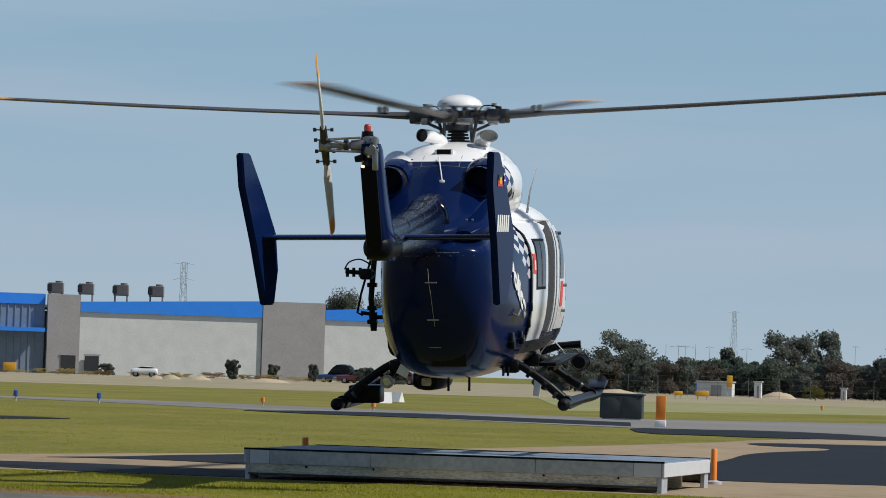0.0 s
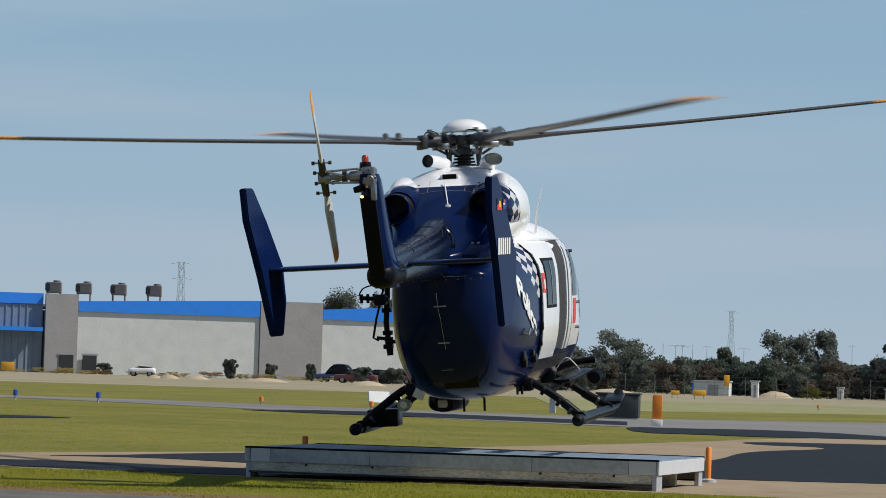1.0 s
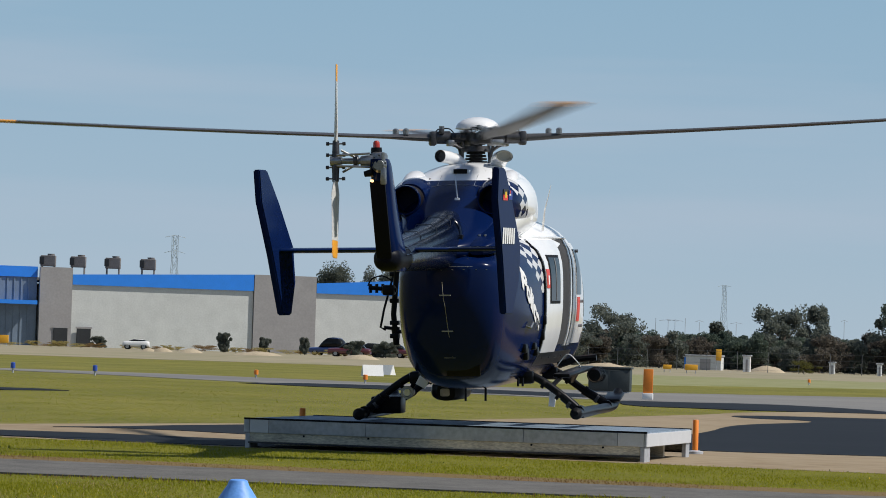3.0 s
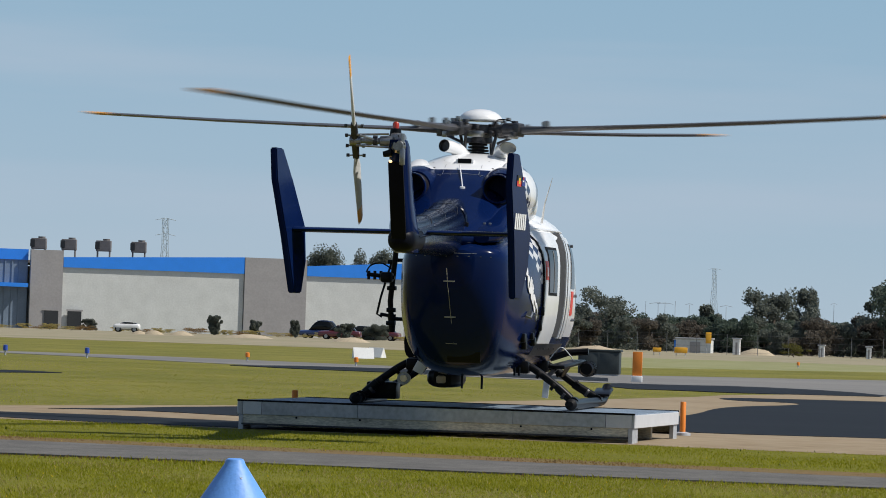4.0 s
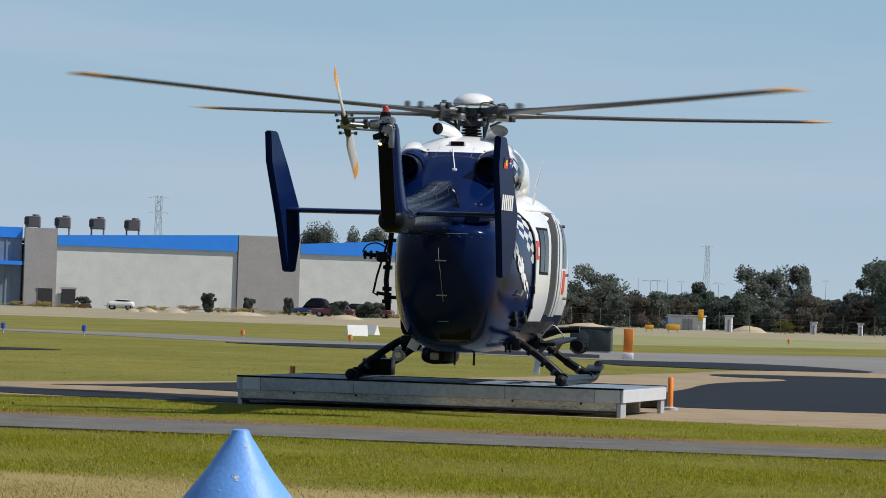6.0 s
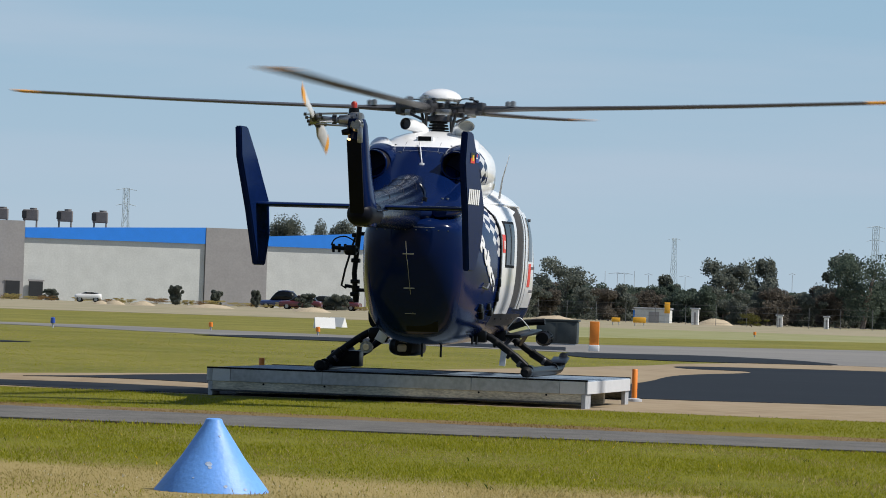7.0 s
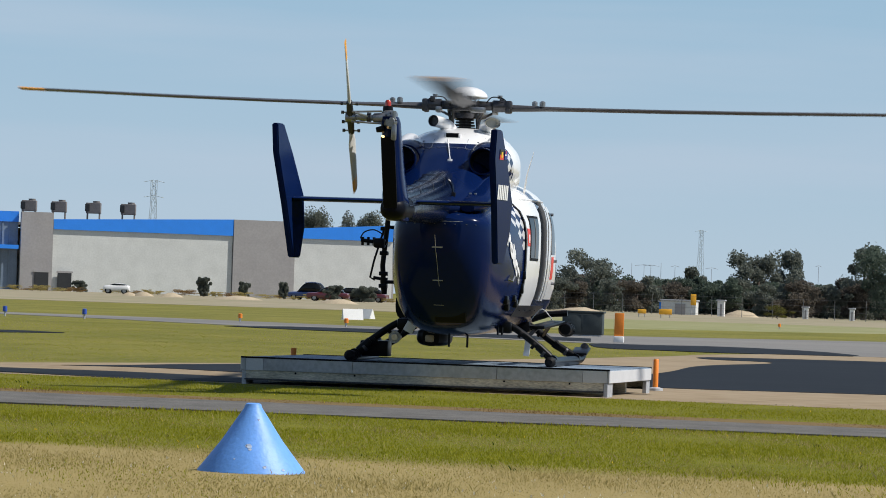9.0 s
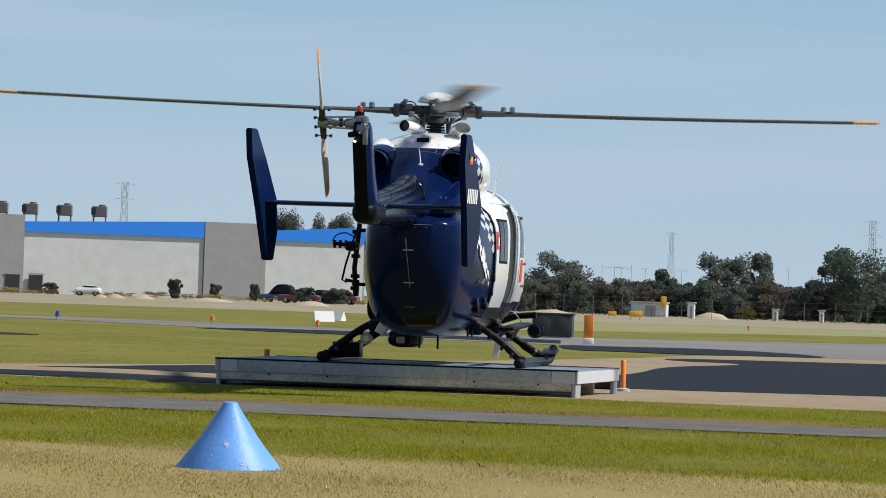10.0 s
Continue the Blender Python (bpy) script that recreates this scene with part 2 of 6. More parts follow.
def worn_lawn():
    """Lets the green lawn turn to straw towards the viewer, with a ragged edge."""
    n, l = M_NEARGRASS.node_tree.nodes, M_NEARGRASS.node_tree.links
    b = n["Principled BSDF"]
    green = b.inputs["Base Color"].links[0].from_socket
    g, s, t = n.new("ShaderNodeNewGeometry"), n.new("ShaderNodeSeparateXYZ"), n.new("ShaderNodeTexNoise")
    t.inputs["Scale"].default_value, t.inputs["Detail"].default_value = 0.8, 6
    l.new(g.outputs["Position"], s.inputs[0]), l.new(g.outputs["Position"], t.inputs["Vector"])
    a, r, x = n.new("ShaderNodeMath"), n.new("ShaderNodeMapRange"), n.new("ShaderNodeMix")
    a.operation, a.inputs[1].default_value = "MULTIPLY_ADD", 2.5
    slant = n.new("ShaderNodeMath")
    slant.operation, slant.inputs[1].default_value = "MULTIPLY_ADD", 0.45
    l.new(s.outputs[0], slant.inputs[0]), l.new(s.outputs[1], slant.inputs[2])
    l.new(t.outputs[0], a.inputs[0]), l.new(slant.outputs[0], a.inputs[2])
    r.inputs[1].default_value, r.inputs[2].default_value, r.inputs[3].default_value, r.inputs[4].default_value = -22.1, -20.9, 1.0, 0.0
    l.new(a.outputs[0], r.inputs[0])
    x.data_type = "RGBA"
    x.inputs[7].default_value = (0.3, 0.235, 0.095, 1)
    l.new(r.outputs[0], x.inputs[0]), l.new(green, x.inputs[6]), l.new(x.outputs[2], b.inputs["Base Color"])


worn_lawn()


def sheet(name, pts, z, material, label, category, rounds=0):
    """A thin slab of ground cover with the given corners."""
    for _ in range(rounds):
        pts = [(a[0] * k + b[0] * (1 - k), a[1] * k + b[1] * (1 - k)) for a, b in zip(pts, pts[1:] + pts[:1]) for k in (0.75, 0.25)]
    bm = B()
    top = [bm.verts.new((x, y, z)) for x, y in pts]
    low = [bm.verts.new((x, y, -0.05)) for x, y in pts]
    bm.faces.new(top)
    k = len(pts)
    for i in range(k):
        bm.faces.new((top[i], low[i], low[(i + 1) % k], top[(i + 1) % k]))
    bmesh.ops.recalc_face_normals(bm, faces=bm.faces[:])
    return tagged(part(name, bm, material, smooth=False), label, category, kind="structure")


bm = B()
N = 24
vv = [[bm.verts.new((-2600 + 5200 * i / N, -900 + 5200 * j / N, 0)) for i in range(N + 1)] for j in range(N + 1)]
for j in range(N):
    for i in range(N):
        bm.faces.new((vv[j][i], vv[j][i + 1], vv[j + 1][i + 1], vv[j + 1][i]))
tagged(part("ground", bm, M_GRASS), "flat airfield ground of green and straw grass", "ground", kind="structure")
sheet("lawn", [(-60.00, -70.00), (60.00, -70.00), (19.71, -8.51), (-20.35, 4.93)], 0.004, M_NEARGRASS, "green grass lawn beside the apron", "grass")
sheet("footpath", [(-14, -10.45), (14, -16.05), (14, -14.72), (-14, -5.48)], 0.02, M_PATH, "narrow worn asphalt path", "path")
sheet("path_verge", [(-14, -5.44), (14, -14.68), (14, -13.2), (-14, -4.1)], 0.012, M_BROWN, "dry edge of the path", "grass")
sheet("apron", [(-6.23, 0.19), (10.70, -5.49), (20.39, 82.71), (5.58, 42.03), (4.59, 37.21), (2.28, 29.08), (-3.0, 12.9), (-7.47, 4.2)], 0.006, M_TAN, "sandy apron under the platform", "apron")
# large near-black area with rounded edges over the sandy apron
sheet("apron_dark", [(2.76, 4.21), (4.54, 4.61), (9.5, 5.6), (16.0, 43.0), (10.5, 40.09), (7.06, 38.91), (5.04, 37.39), (5.13, 33.65), (6.44, 33.42), (6.23, 30.56), (5.0, 27.19), (4.24, 23.58), (3.56, 16.96), (2.4, 10.52), (1.2, 6.0)], 0.012, M_ASPHALT, "dark area of the apron", "apron", rounds=2)
sheet("apron_dark", [(-8.5, 4.0), (-5.77, 3.3), (-4.34, 3.3), (-2.67, 2.35), (-1.4, 2.1), (-1.3, -1.2), (-2.51, -0.7), (-4.0, -0.45), (-5.49, 0.7), (-8.2, 1.4)], 0.012, M_ASPHALT, "dark asphalt strip beside the platform", "apron")
sheet("apron_dark", [(-5.3, 6.1), (-4.53, 7.64), (-4.01, 9.31), (-3.15, 11.45), (-1.6, 12.4), (-1.3, 4.4), (-2.05, 4.79), (-2.83, 5.35), (-3.81, 6.3), (-4.44, 6.4)], 0.012, M_ASPHALT, "dark asphalt strip behind the platform", "apron")
sheet("runway", [(-19.5, 97.5), (-16.31, 96.0), (-10.02, 94.7), (-3.77, 88.0), (5.65, 82.53), (11.16, 89.82), (26.0, 110.0), (17.0, 48.6), (11.4, 47.7), (9.51, 48.3), (8.59, 57.0), (4.61, 56.5), (-0.5, 63.0), (-3.23, 69.5), (-4.99, 72.0), (-8.78, 78.5), (-10.82, 82.5), (-15.22, 88.5), (-19.0, 89.5)], 0.01, M_GREYRUN, "weathered grey taxiway", "taxiway")
sheet("runway_edge", [(3.5, 57.9), (5.06, 57.7), (7.18, 60.26), (9.27, 56.74), (10.0, 48.14), (7.7, 46.88), (5.89, 46.03), (4.91, 47.13), (3.4, 47.0)], 0.016, M_ASPHALT, "dark asphalt shoulder", "taxiway", rounds=1)
sheet("runway_edge", [(-6.62, 71.16), (-4.55, 67.73), (-1.70, 65.96), (3.71, 61.12), (4.02, 70.37), (-1.88, 77.93), (-4.89, 76.30)], 0.016, M_ASPHALT, "dark asphalt shoulder", "taxiway")
sheet("runway_edge", [(-13.58, 41.89), (-9.68, 39.80), (-8.59, 42.26), (-9.34, 43.62), (-10.10, 43.66)], 0.016, M_ASPHALT, "dark asphalt shoulder", "taxiway")
sheet("mown_verge", [(3.0, 108), (7.14, 117), (23.2, 147.7), (60, 217), (60, 262), (35.1, 248), (12.4, 239), (3.0, 234)], 0.013, M_PALEGREEN, "pale mown grass beyond the taxiway", "grass")
sheet("far_verge", [(-104.50, 182.22), (103.52, 213.91), (309.49, 822.71), (-307.81, 548.70)], 0.014, M_PALE, "pale dry far verge", "grass")


# ------------------------------------------------------------ helicopter
HELI = thing("helicopter", pose(0.08, 0, 0.33, 0, 0, -7), "navy and white twin-engine police helicopter settling onto a landing platform", "helicopter")


def livery_mat():
    """Navy paint behind, white paint ahead, divided along a slanted line."""
    m = bpy.data.materials.new("navy and white livery")
    m.use_nodes = True
    n, l = m.node_tree.nodes, m.node_tree.links
    b = n["Principled BSDF"]
    b.inputs["Roughness"].default_value, b.inputs["Coat Weight"].default_value = 0.27, 0.02
    b.inputs["Specular IOR Level"].default_value = 0.13
    tc = n.new("ShaderNodeTexCoord")
    sp = n.new("ShaderNodeSeparateXYZ")
    l.new(tc.outputs["Object"], sp.inputs[0])

    def op(kind, a, b_, c=None):
        q = n.new("ShaderNodeMath")
        q.operation = kind
        for i, v in enumerate((a, b_, c)):
            if v is None:
                continue
            if isinstance(v, (int, float)):
                q.inputs[i].default_value = v
            else:
                l.new(v, q.inputs[i])
        return q.outputs[0]
    X, Y, Z = sp.outputs[0], sp.outputs[1], sp.outputs[2]
    far = op("ABSOLUTE", X, 0)
    # cabin: white ahead of the door seam and above the sill; roof shoulder white further back
    side = op("MULTIPLY", op("GREATER_THAN", Y, op("MULTIPLY_ADD", Z, -0.03, -0.95)), op("GREATER_THAN", Z, op("MULTIPLY_ADD", Y, 0.07, 0.78)))
    shoulder = op("MULTIPLY", op("MULTIPLY", op("GREATER_THAN", Z, 1.96), op("LESS_THAN", Z, 2.2)), op("MULTIPLY", op("GREATER_THAN", Y, -1.75), op("GREATER_THAN", far, 0.64)))
    # cowling: white crown and outer sides
    crown = op("MULTIPLY", op("GREATER_THAN", Z, 2.61), op("GREATER_THAN", Y, -1.5))
    flank_ = op("MULTIPLY", op("GREATER_THAN", Z, 2.12), op("GREATER_THAN", Y, op("MULTIPLY_ADD", Z, -0.9, 0.85)))
    outer = op("GREATER_THAN", far, 0.56)
    white = op("MAXIMUM", op("MAXIMUM", side, shoulder), op("MAXIMUM", crown, op("MULTIPLY", flank_, outer)))
    # bands of checks where the two paints meet on the flank and cowling
    cell = 0.13
    cy = op("FLOOR", op("DIVIDE", op("MULTIPLY_ADD", Y, 0.55, Z), cell), 0)
    cz = op("FLOOR", op("DIVIDE", op("MULTIPLY_ADD", Y, -0.55, Z), cell), 0)
    odd = op("MODULO", op("ABSOLUTE", op("ADD", cy, cz), 0), 2)
    low = op("MULTIPLY", op("MULTIPLY", op("LESS_THAN", Z, 1.96), op("GREATER_THAN", Z, 1.38)), op("GREATER_THAN", Y, op("MULTIPLY_ADD", Z, -1.6, 1.12)))
    high = op("MULTIPLY", op("MULTIPLY", op("GREATER_THAN", Z, 2.1), op("LESS_THAN", Z, 2.62)), op("GREATER_THAN", Y, op("MULTIPLY_ADD", Z, -0.85, 0.35)))
    band = op("MULTIPLY", op("MAXIMUM", low, high), op("MULTIPLY", outer, op("LESS_THAN", Y, -0.6)))
    white = op("MAXIMUM", white, op("MULTIPLY", op("MULTIPLY", band, odd), 0.72))
    nz = n.new("ShaderNodeTexNoise")
    nz.inputs["Scale"].default_value = 2.5
    l.new(tc.outputs["Object"], nz.inputs["Vector"])
    rr = n.new("ShaderNodeMapRange")
    rr.inputs[3].default_value, rr.inputs[4].default_value = 0.1, 0.22
    l.new(nz.outputs[0], rr.inputs[0]), l.new(rr.outputs[0], b.inputs["Roughness"])
    x = n.new("ShaderNodeMix")
    x.data_type = "RGBA"
    x.inputs[6].default_value, x.inputs[7].default_value = (0.0022, 0.0098, 0.054, 1), (0.78, 0.79, 0.8, 1)
    l.new(white, x.inputs[0]), l.new(x.outputs[2], b.inputs["Base Color"])
    return m


M_LIVERY = livery_mat()

HULL_X = 0.11
HULL = [(3.35, 0.06, 0.95, 1.1, .5), (3.2, 0.34, 0.72, 1.34, .5), (2.8, 0.62, 0.5, 1.72, .5), (2.2, 0.84, 0.4, 2.02, .5), (1.4, 0.87, 0.38, 2.2, .6),
        (0.5, 0.86, 0.36, 2.24, .62), (-0.4, 0.82, 0.35, 2.16, .62), (-1.2, 0.76, 0.34, 2.02, .62), (-1.9, 0.69, 0.36, 1.92, .68), (-2.4, 0.61, 0.46, 1.86, .74),
        (-2.72, 0.55, 0.7, 1.8, .76), (-2.9, 0.42, 1.0, 1.76, .78), (-3.0, 0.22, 1.3, 1.7, .78)]


def hull_side(y, z):
    """Half width of the hull at y and height z."""
    A = np.array(HULL)[::-1]
    w, z0, z1, wz = (np.interp(y, A[:, 0], A[:, i]) for i in (1, 2, 3, 4))
    zc = z0 + (z1 - z0) * wz
    s = min(0.98, abs(z - zc) / ((z1 - zc) if z > zc else (zc - z0)))
    return HULL_X + w * (1 - s ** 2.9) ** (1 / 2.9)


part("fuselage", loft(B(), HULL, 56, 2.9, xc=HULL_X), M_LIVERY, HELI, "navy rear pod and white cabin sides")
COWL = [(1.5, 0.2, 2.1, 2.22, .5), (1.2, 0.42, 2.05, 2.45, .4), (0.6, 0.6, 1.98, 2.72, .4), (0, 0.7, 1.92, 2.83, .42), (-0.6, 0.73, 1.88, 2.82, .45), (-1.2, 0.7, 1.84, 2.7, .48),
        (-1.7, 0.62, 1.8, 2.52, .45), (-2.1, 0.56, 1.76, 2.33, .42), (-2.5, 0.5, 1.74, 2.13, .4), (-2.8, 0.36, 1.72, 2.0, .4), (-2.98, 0.2, 1.74, 1.92, .5)]
part("engine_cowling", loft(B(), COWL, 44, 2.4), M_LIVERY, HELI, "white-topped navy engine cowling")
part("tail_boom", loft(B(), [(-2.3, 0.22, 1.64, 2.2, .55), (-2.8, 0.215, 1.63, 2.17, .55), (-3.4, 0.205, 1.62, 2.08, .55), (-4.6, 0.175, 1.61, 1.96, .5), (-5.7, 0.152, 1.6, 1.86, .5)], 32, 2.8), M_BOOM, HELI, "near-black glossy tail boom")
part("tail_cone", loft(B(), [(-5.66, 0.154, 1.598, 1.862, .5), (-6.0, 0.146, 1.6, 1.84, .5), (-6.25, 0.14, 1.6, 1.84, .5), (-6.34, 0.11, 1.63, 1.82, .5), (-6.39, 0.05, 1.68, 1.78, .5)], 28, 2.4), M_FIN, HELI)
# root joint, shaft cover and skin laps of the boom
joint = part("boom_joint", loft(B(), [(-2.66, 0.22, 1.66, 2.19, .5), (-2.69, 0.232, 1.65, 2.2, .5), (-2.76, 0.232, 1.65, 2.2, .5), (-2.79, 0.22, 1.66, 2.18, .5)], 32, 3.2), M_BOOM, HELI)
for i in range(9):
    a = radians(10 + 20 * i)
    part("rivet", tube(B(), [(0.205 * math.cos(a), -2.78, 1.93 + 0.23 * math.sin(a)), (0.205 * math.cos(a), -2.796, 1.93 + 0.23 * math.sin(a))], 0.006, 6), M_DARKSTEEL, joint)
part("joint_bracket", box(B(), 0.15, 0.25, -2.84, -2.7, 1.86, 2.0, bevel=0.012), M_BLACK, joint)
part("joint_slot", box(B(), -0.02, 0.235, -2.9, -2.8, 1.8, 1.825, bevel=0.006), M_BLACK, joint)
cover = part("drive_shaft_cover", loft(B(), [(-2.3, 0.17, 2.0, 2.27, .3), (-2.75, 0.175, 1.98, 2.235, .3), (-3.4, 0.15, 1.93, 2.14, .3), (-4.5, 0.115, 1.86, 2.03, .3), (-6.0, 0.08, 1.78, 1.91, .3)], 24, 2.6), M_BOOM, HELI)
for y in (-3.1, -3.9, -4.8):
    w = float(np.interp(y, (-6.0, -4.5, -2.75), (0.08, 0.115, 0.175)))
    z0, z1 = (float(np.interp(y, (-6.0, -4.5, -3.4, -2.75), q)) for q in ((1.8, 1.92, 2.0, 2.06), (1.912, 2.032, 2.142, 2.237)))
    part("cover_strap", tube(B(), [(w + 0.002, y, z0), (w - 0.006, y, z1 - 0.04), (w * 0.6, y, z1), (-w * 0.6, y, z1), (-w - 0.002, y, z0)], 0.004, 6), M_DARKSTEEL, cover)
for k in (0.218, 0.17):
    part("boom_lap", tube(B(), [(k, -2.85, 2.08 if k < 0.2 else 1.98), (k * 0.83, -4.5, 1.915 if k < 0.2 else 1.85), (k * 0.66, -6.0, 1.81 if k < 0.2 else 1.76)], 0.007, 6), M_BOOM, HELI)
for s in (-1, 1):
    nac = part("engine_nacelle", loft(B(), [(0.2, 0.12, 2.2, 2.5, .5), (-0.3, 0.26, 2.1, 2.66, .5), (-1.0, 0.29, 2.08, 2.68, .5), (-1.6, 0.25, 2.12, 2.63, .5), (-1.86, 0.18, 2.2, 2.57, .5)], 28, 2.1, 5, 0.47 * s), M_LIVERY, HELI)
    bm = B()
    yy = [(-1.4, 0.1), (-2.12, 0.14), (-2.14, 0.152), (-2.1, 0.158), (-1.7, 0.17)]
    loops = [[(0.47 * s + r * math.cos(a), y, 2.385 + r * math.sin(a)) for a in (2 * math.pi * j / 28 for j in range(28))] for y, r in yy]
    ex = part("exhaust_pipe", rings(bm, loops, (True, False)), M_SOOT, HELI, "sooty round exhaust outlet")
    loops = [[(0.47 * s + r * math.cos(a), y, 2.385 + r * math.sin(a)) for a in (2 * math.pi * j / 28 for j in range(28))] for y, r in ((-2.12, 0.143), (-2.15, 0.146), (-2.15, 0.158), (-2.09, 0.163))]
    part("lip", rings(B(), loops, (False, False)), M_BLUE, ex, "navy rim")
    # small oil cooler outlets beside the mast
    if s < 0:
        pts = spline([(-0.1, -0.2, 2.76), (-0.15, -0.42, 2.84), (-0.21, -0.62, 2.885), (-0.286, -0.82, 2.9)], 5)
        fat, mouth, squash = 0.082, 0.07, 1.0
    else:
        pts = spline([(0.28, -0.35, 2.7), (0.31, -0.48, 2.8), (0.36, -0.62, 2.875), (0.43, -0.82, 2.89)], 5)
        fat, mouth, squash = 0.09, 0.098, 0.68
    pipe = part("cooler_outlet", tube(B(), pts, [fat] * 8 + [mouth] * (len(pts) - 8), 20, (True, False), squash), M_WHITE, HELI)
    tail_ = pts[-1] - pts[-2]
    # the right bore's pale colour stands for its lit inside, the left stays dark
    part("bore", tube(B(), [pts[-1] - tail_ * 1.6, pts[-1] - tail_ * 0.04], [mouth * 0.75, mouth * 0.93], 20, (True, False), squash), M_DARKSTEEL if s < 0 else M_LITBORE, pipe)
    bm = loft(B(), [(-0.9, .05, 2.58, 2.68, .5), (-1.0, .1, 2.55, 2.735, .5), (-1.25, .12, 2.5, 2.7, .5), (-1.5, .1, 2.48, 2.6, .5)], 16, 2.3, 4, 0.52 * s)
    part("cowl_blister", bm, M_WHITE, HELI)
for s in (-1, 1):
    ramp = loft(B(), [(-1.8, 0.27, 1.9, 2.26, .6), (-2.05, 0.27, 1.86, 2.19, .6), (-2.4, 0.26, 1.8, 2.07, .6), (-2.68, 0.2, 1.78, 1.97, .6), (-2.86, 0.08, 1.78, 1.88, .6)], 24, 2.6, 5, 0.4 * s)
    part("exhaust_fairing", ramp, M_LIVERY, HELI, "navy fairing sloping down below the exhaust")
bm = box(B(), -0.1, 0.1, -1.24, -1.02, 2.68, 2.735, bevel=0.01)
vent = part("roof_vent", bm, M_WHITE, HELI)
part("grille", box(B(), -0.075, 0.075, -1.246, -1.1, 2.69, 2.741), M_BLACK, vent)

def cowl_ring(y, grow=0.003, a0=-10, a1=190, n=40):
    """Points round the cowling's upper half at y."""
    A = np.array(COWL)[::-1]
    w, z0, z1, wz = (np.interp(y, A[:, 0], A[:, i]) for i in (1, 2, 3, 4))
    zc = z0 + (z1 - z0) * wz
    out = []
    for i in range(n + 1):
        a = radians(a0 + (a1 - a0) * i / n)
        c, s = math.cos(a), math.sin(a)
        r = (abs(c) ** 2.4 + abs(s) ** 2.4) ** (-1 / 2.4)
        out.append(((w + grow) * r * c, y, zc + ((z1 - zc if s > 0 else zc - z0) + grow) * r * s))
    return out


for y in (-1.6, -1.0, -0.35, 0.35):
    seam = part("cowl_seam", tube(B(), cowl_ring(y), 0.005, 5), M_PANELLINE, HELI)
    for q in cowl_ring(y - 0.03, 0.002, 20, 160, 14):
        part("rivet", tube(B(), [q, (q[0], q[1], q[2] + 0.006)], 0.008, 5), M_PANELLINE, seam)
for x in (-0.2, 0.2):
    part("cowl_seam", tube(B(), [(x, y, max(z for px, _, z in cowl_ring(y, 0.002, 0, 180, 90) if abs(px - x) < 0.04)) for y in (-1.6, -1.3, -1.0, -0.7, -0.4, -0.1)], 0.004, 5), M_PANELLINE, HELI)
for sx in (-1, 1):
    for i in range(5):
        q = cowl_ring(-1.32 - 0.02 * i, 0.004, 0, 180, 60)[30 + sx * (9 + i)]
        part("fastener", tube(B(), [(q[0], q[1], q[2] - 0.004), (q[0], q[1], q[2] + 0.01)], 0.012, 8), M_DARKSTEEL, HELI)
for x, y, z in ((0.4, -2.62, 1.99), (0.46, -2.62, 1.99), (0.43, -2.66, 1.95)):
    part("deck_mark", box(B(), x - 0.014, x + 0.014, y - 0.02, y + 0.02, z - 0.014, z + 0.014, bevel=0.004), M_STEEL, HELI)
# aerial on the engine deck
bm = tube(B(), [(0.07, -1.95, 2.4), (0.02, -1.7, 2.54), (-0.03, -1.42, 2.66)], 0.007, 6)
a = part("wire_aerial", bm, M_DECALWHITE, HELI)
part("foot", box(B(), 0.04, 0.1, -1.99, -1.93, 2.3, 2.41, bevel=0.012), M_WHITE, a)
part("whip_aerial", tube(B(), [(0.76, -0.1, 2.08), (0.8, -0.2, 2.3), (0.9, -0.42, 2.58)], [0.015, 0.009, 0.003], 8), M_DECALWHITE, HELI)
part("flank_light", tube(B(), [(0.6, -0.68, 2.2), (0.69, -0.74, 2.215), (0.72, -0.76, 2.215)], [0.06, 0.055, 0.03], 12), M_WHITE, HELI)

# fin with beacon
fin_sec = lambda y, z, c, w: [(w * 0.5 * math.cos(a) * (1 - 0.25 * math.sin(a)), y + c * 0.5 * math.sin(a), z) for a in (2 * math.pi * j / 20 for j in range(20))]
bm = rings(B(), [fin_sec(-5.8, 1.6, 0.85, 0.22), fin_sec(-5.92, 1.74, 0.92, 0.27), fin_sec(-6.06, 1.92, 0.85, 0.23), fin_sec(-6.2, 2.1, 0.78, 0.205), fin_sec(-6.4, 2.4, 0.66, 0.19), fin_sec(-6.62, 2.62, 0.55, 0.2), fin_sec(-6.66, 2.68, 0.5, 0.17)])
fin = part("tail_fin", bm, M_BLUE, HELI)
part("trailing_panel", box(B(), -0.075, 0.075, -0.02, 0.02, -0.42, 0.42, Matrix.Translation((-0.015, -6.575, 2.1)) @ Matrix.Rotation(radians(28), 4, "X"), 0.012), M_FIN, fin)
part("gearbox", box(B(), -0.075, 0.07, -6.82, -6.62, 2.56, 2.75, bevel=0.035), M_STEEL, HELI)
part("gear_bolt", tube(B(), [(0.06, -6.87, 2.5), (0.06, -6.87, 2.74)], 0.02, 8), M_STEEL, HELI)
part("output_shaft", tube(B(), [(-0.05, -6.78, 2.665), (-0.17, -6.78, 2.665), (-0.18, -6.78, 2.665), (-0.42, -6.78, 2.665)], [0.062, 0.05, 0.032, 0.026], 14), M_STEEL, HELI)
part("shaft_collar", tube(B(), [(-0.2, -6.78, 2.665), (-0.24, -6.78, 2.665)], 0.055, 12), M_DARKSTEEL, HELI)
for dz in (-0.06, 0.07):
    part("pitch_rod", tube(B(), [(-0.08, -6.82, 2.665 + dz), (-0.4, -6.84, 2.665 + dz * .8)], 0.012, 6), M_STEEL, HELI)
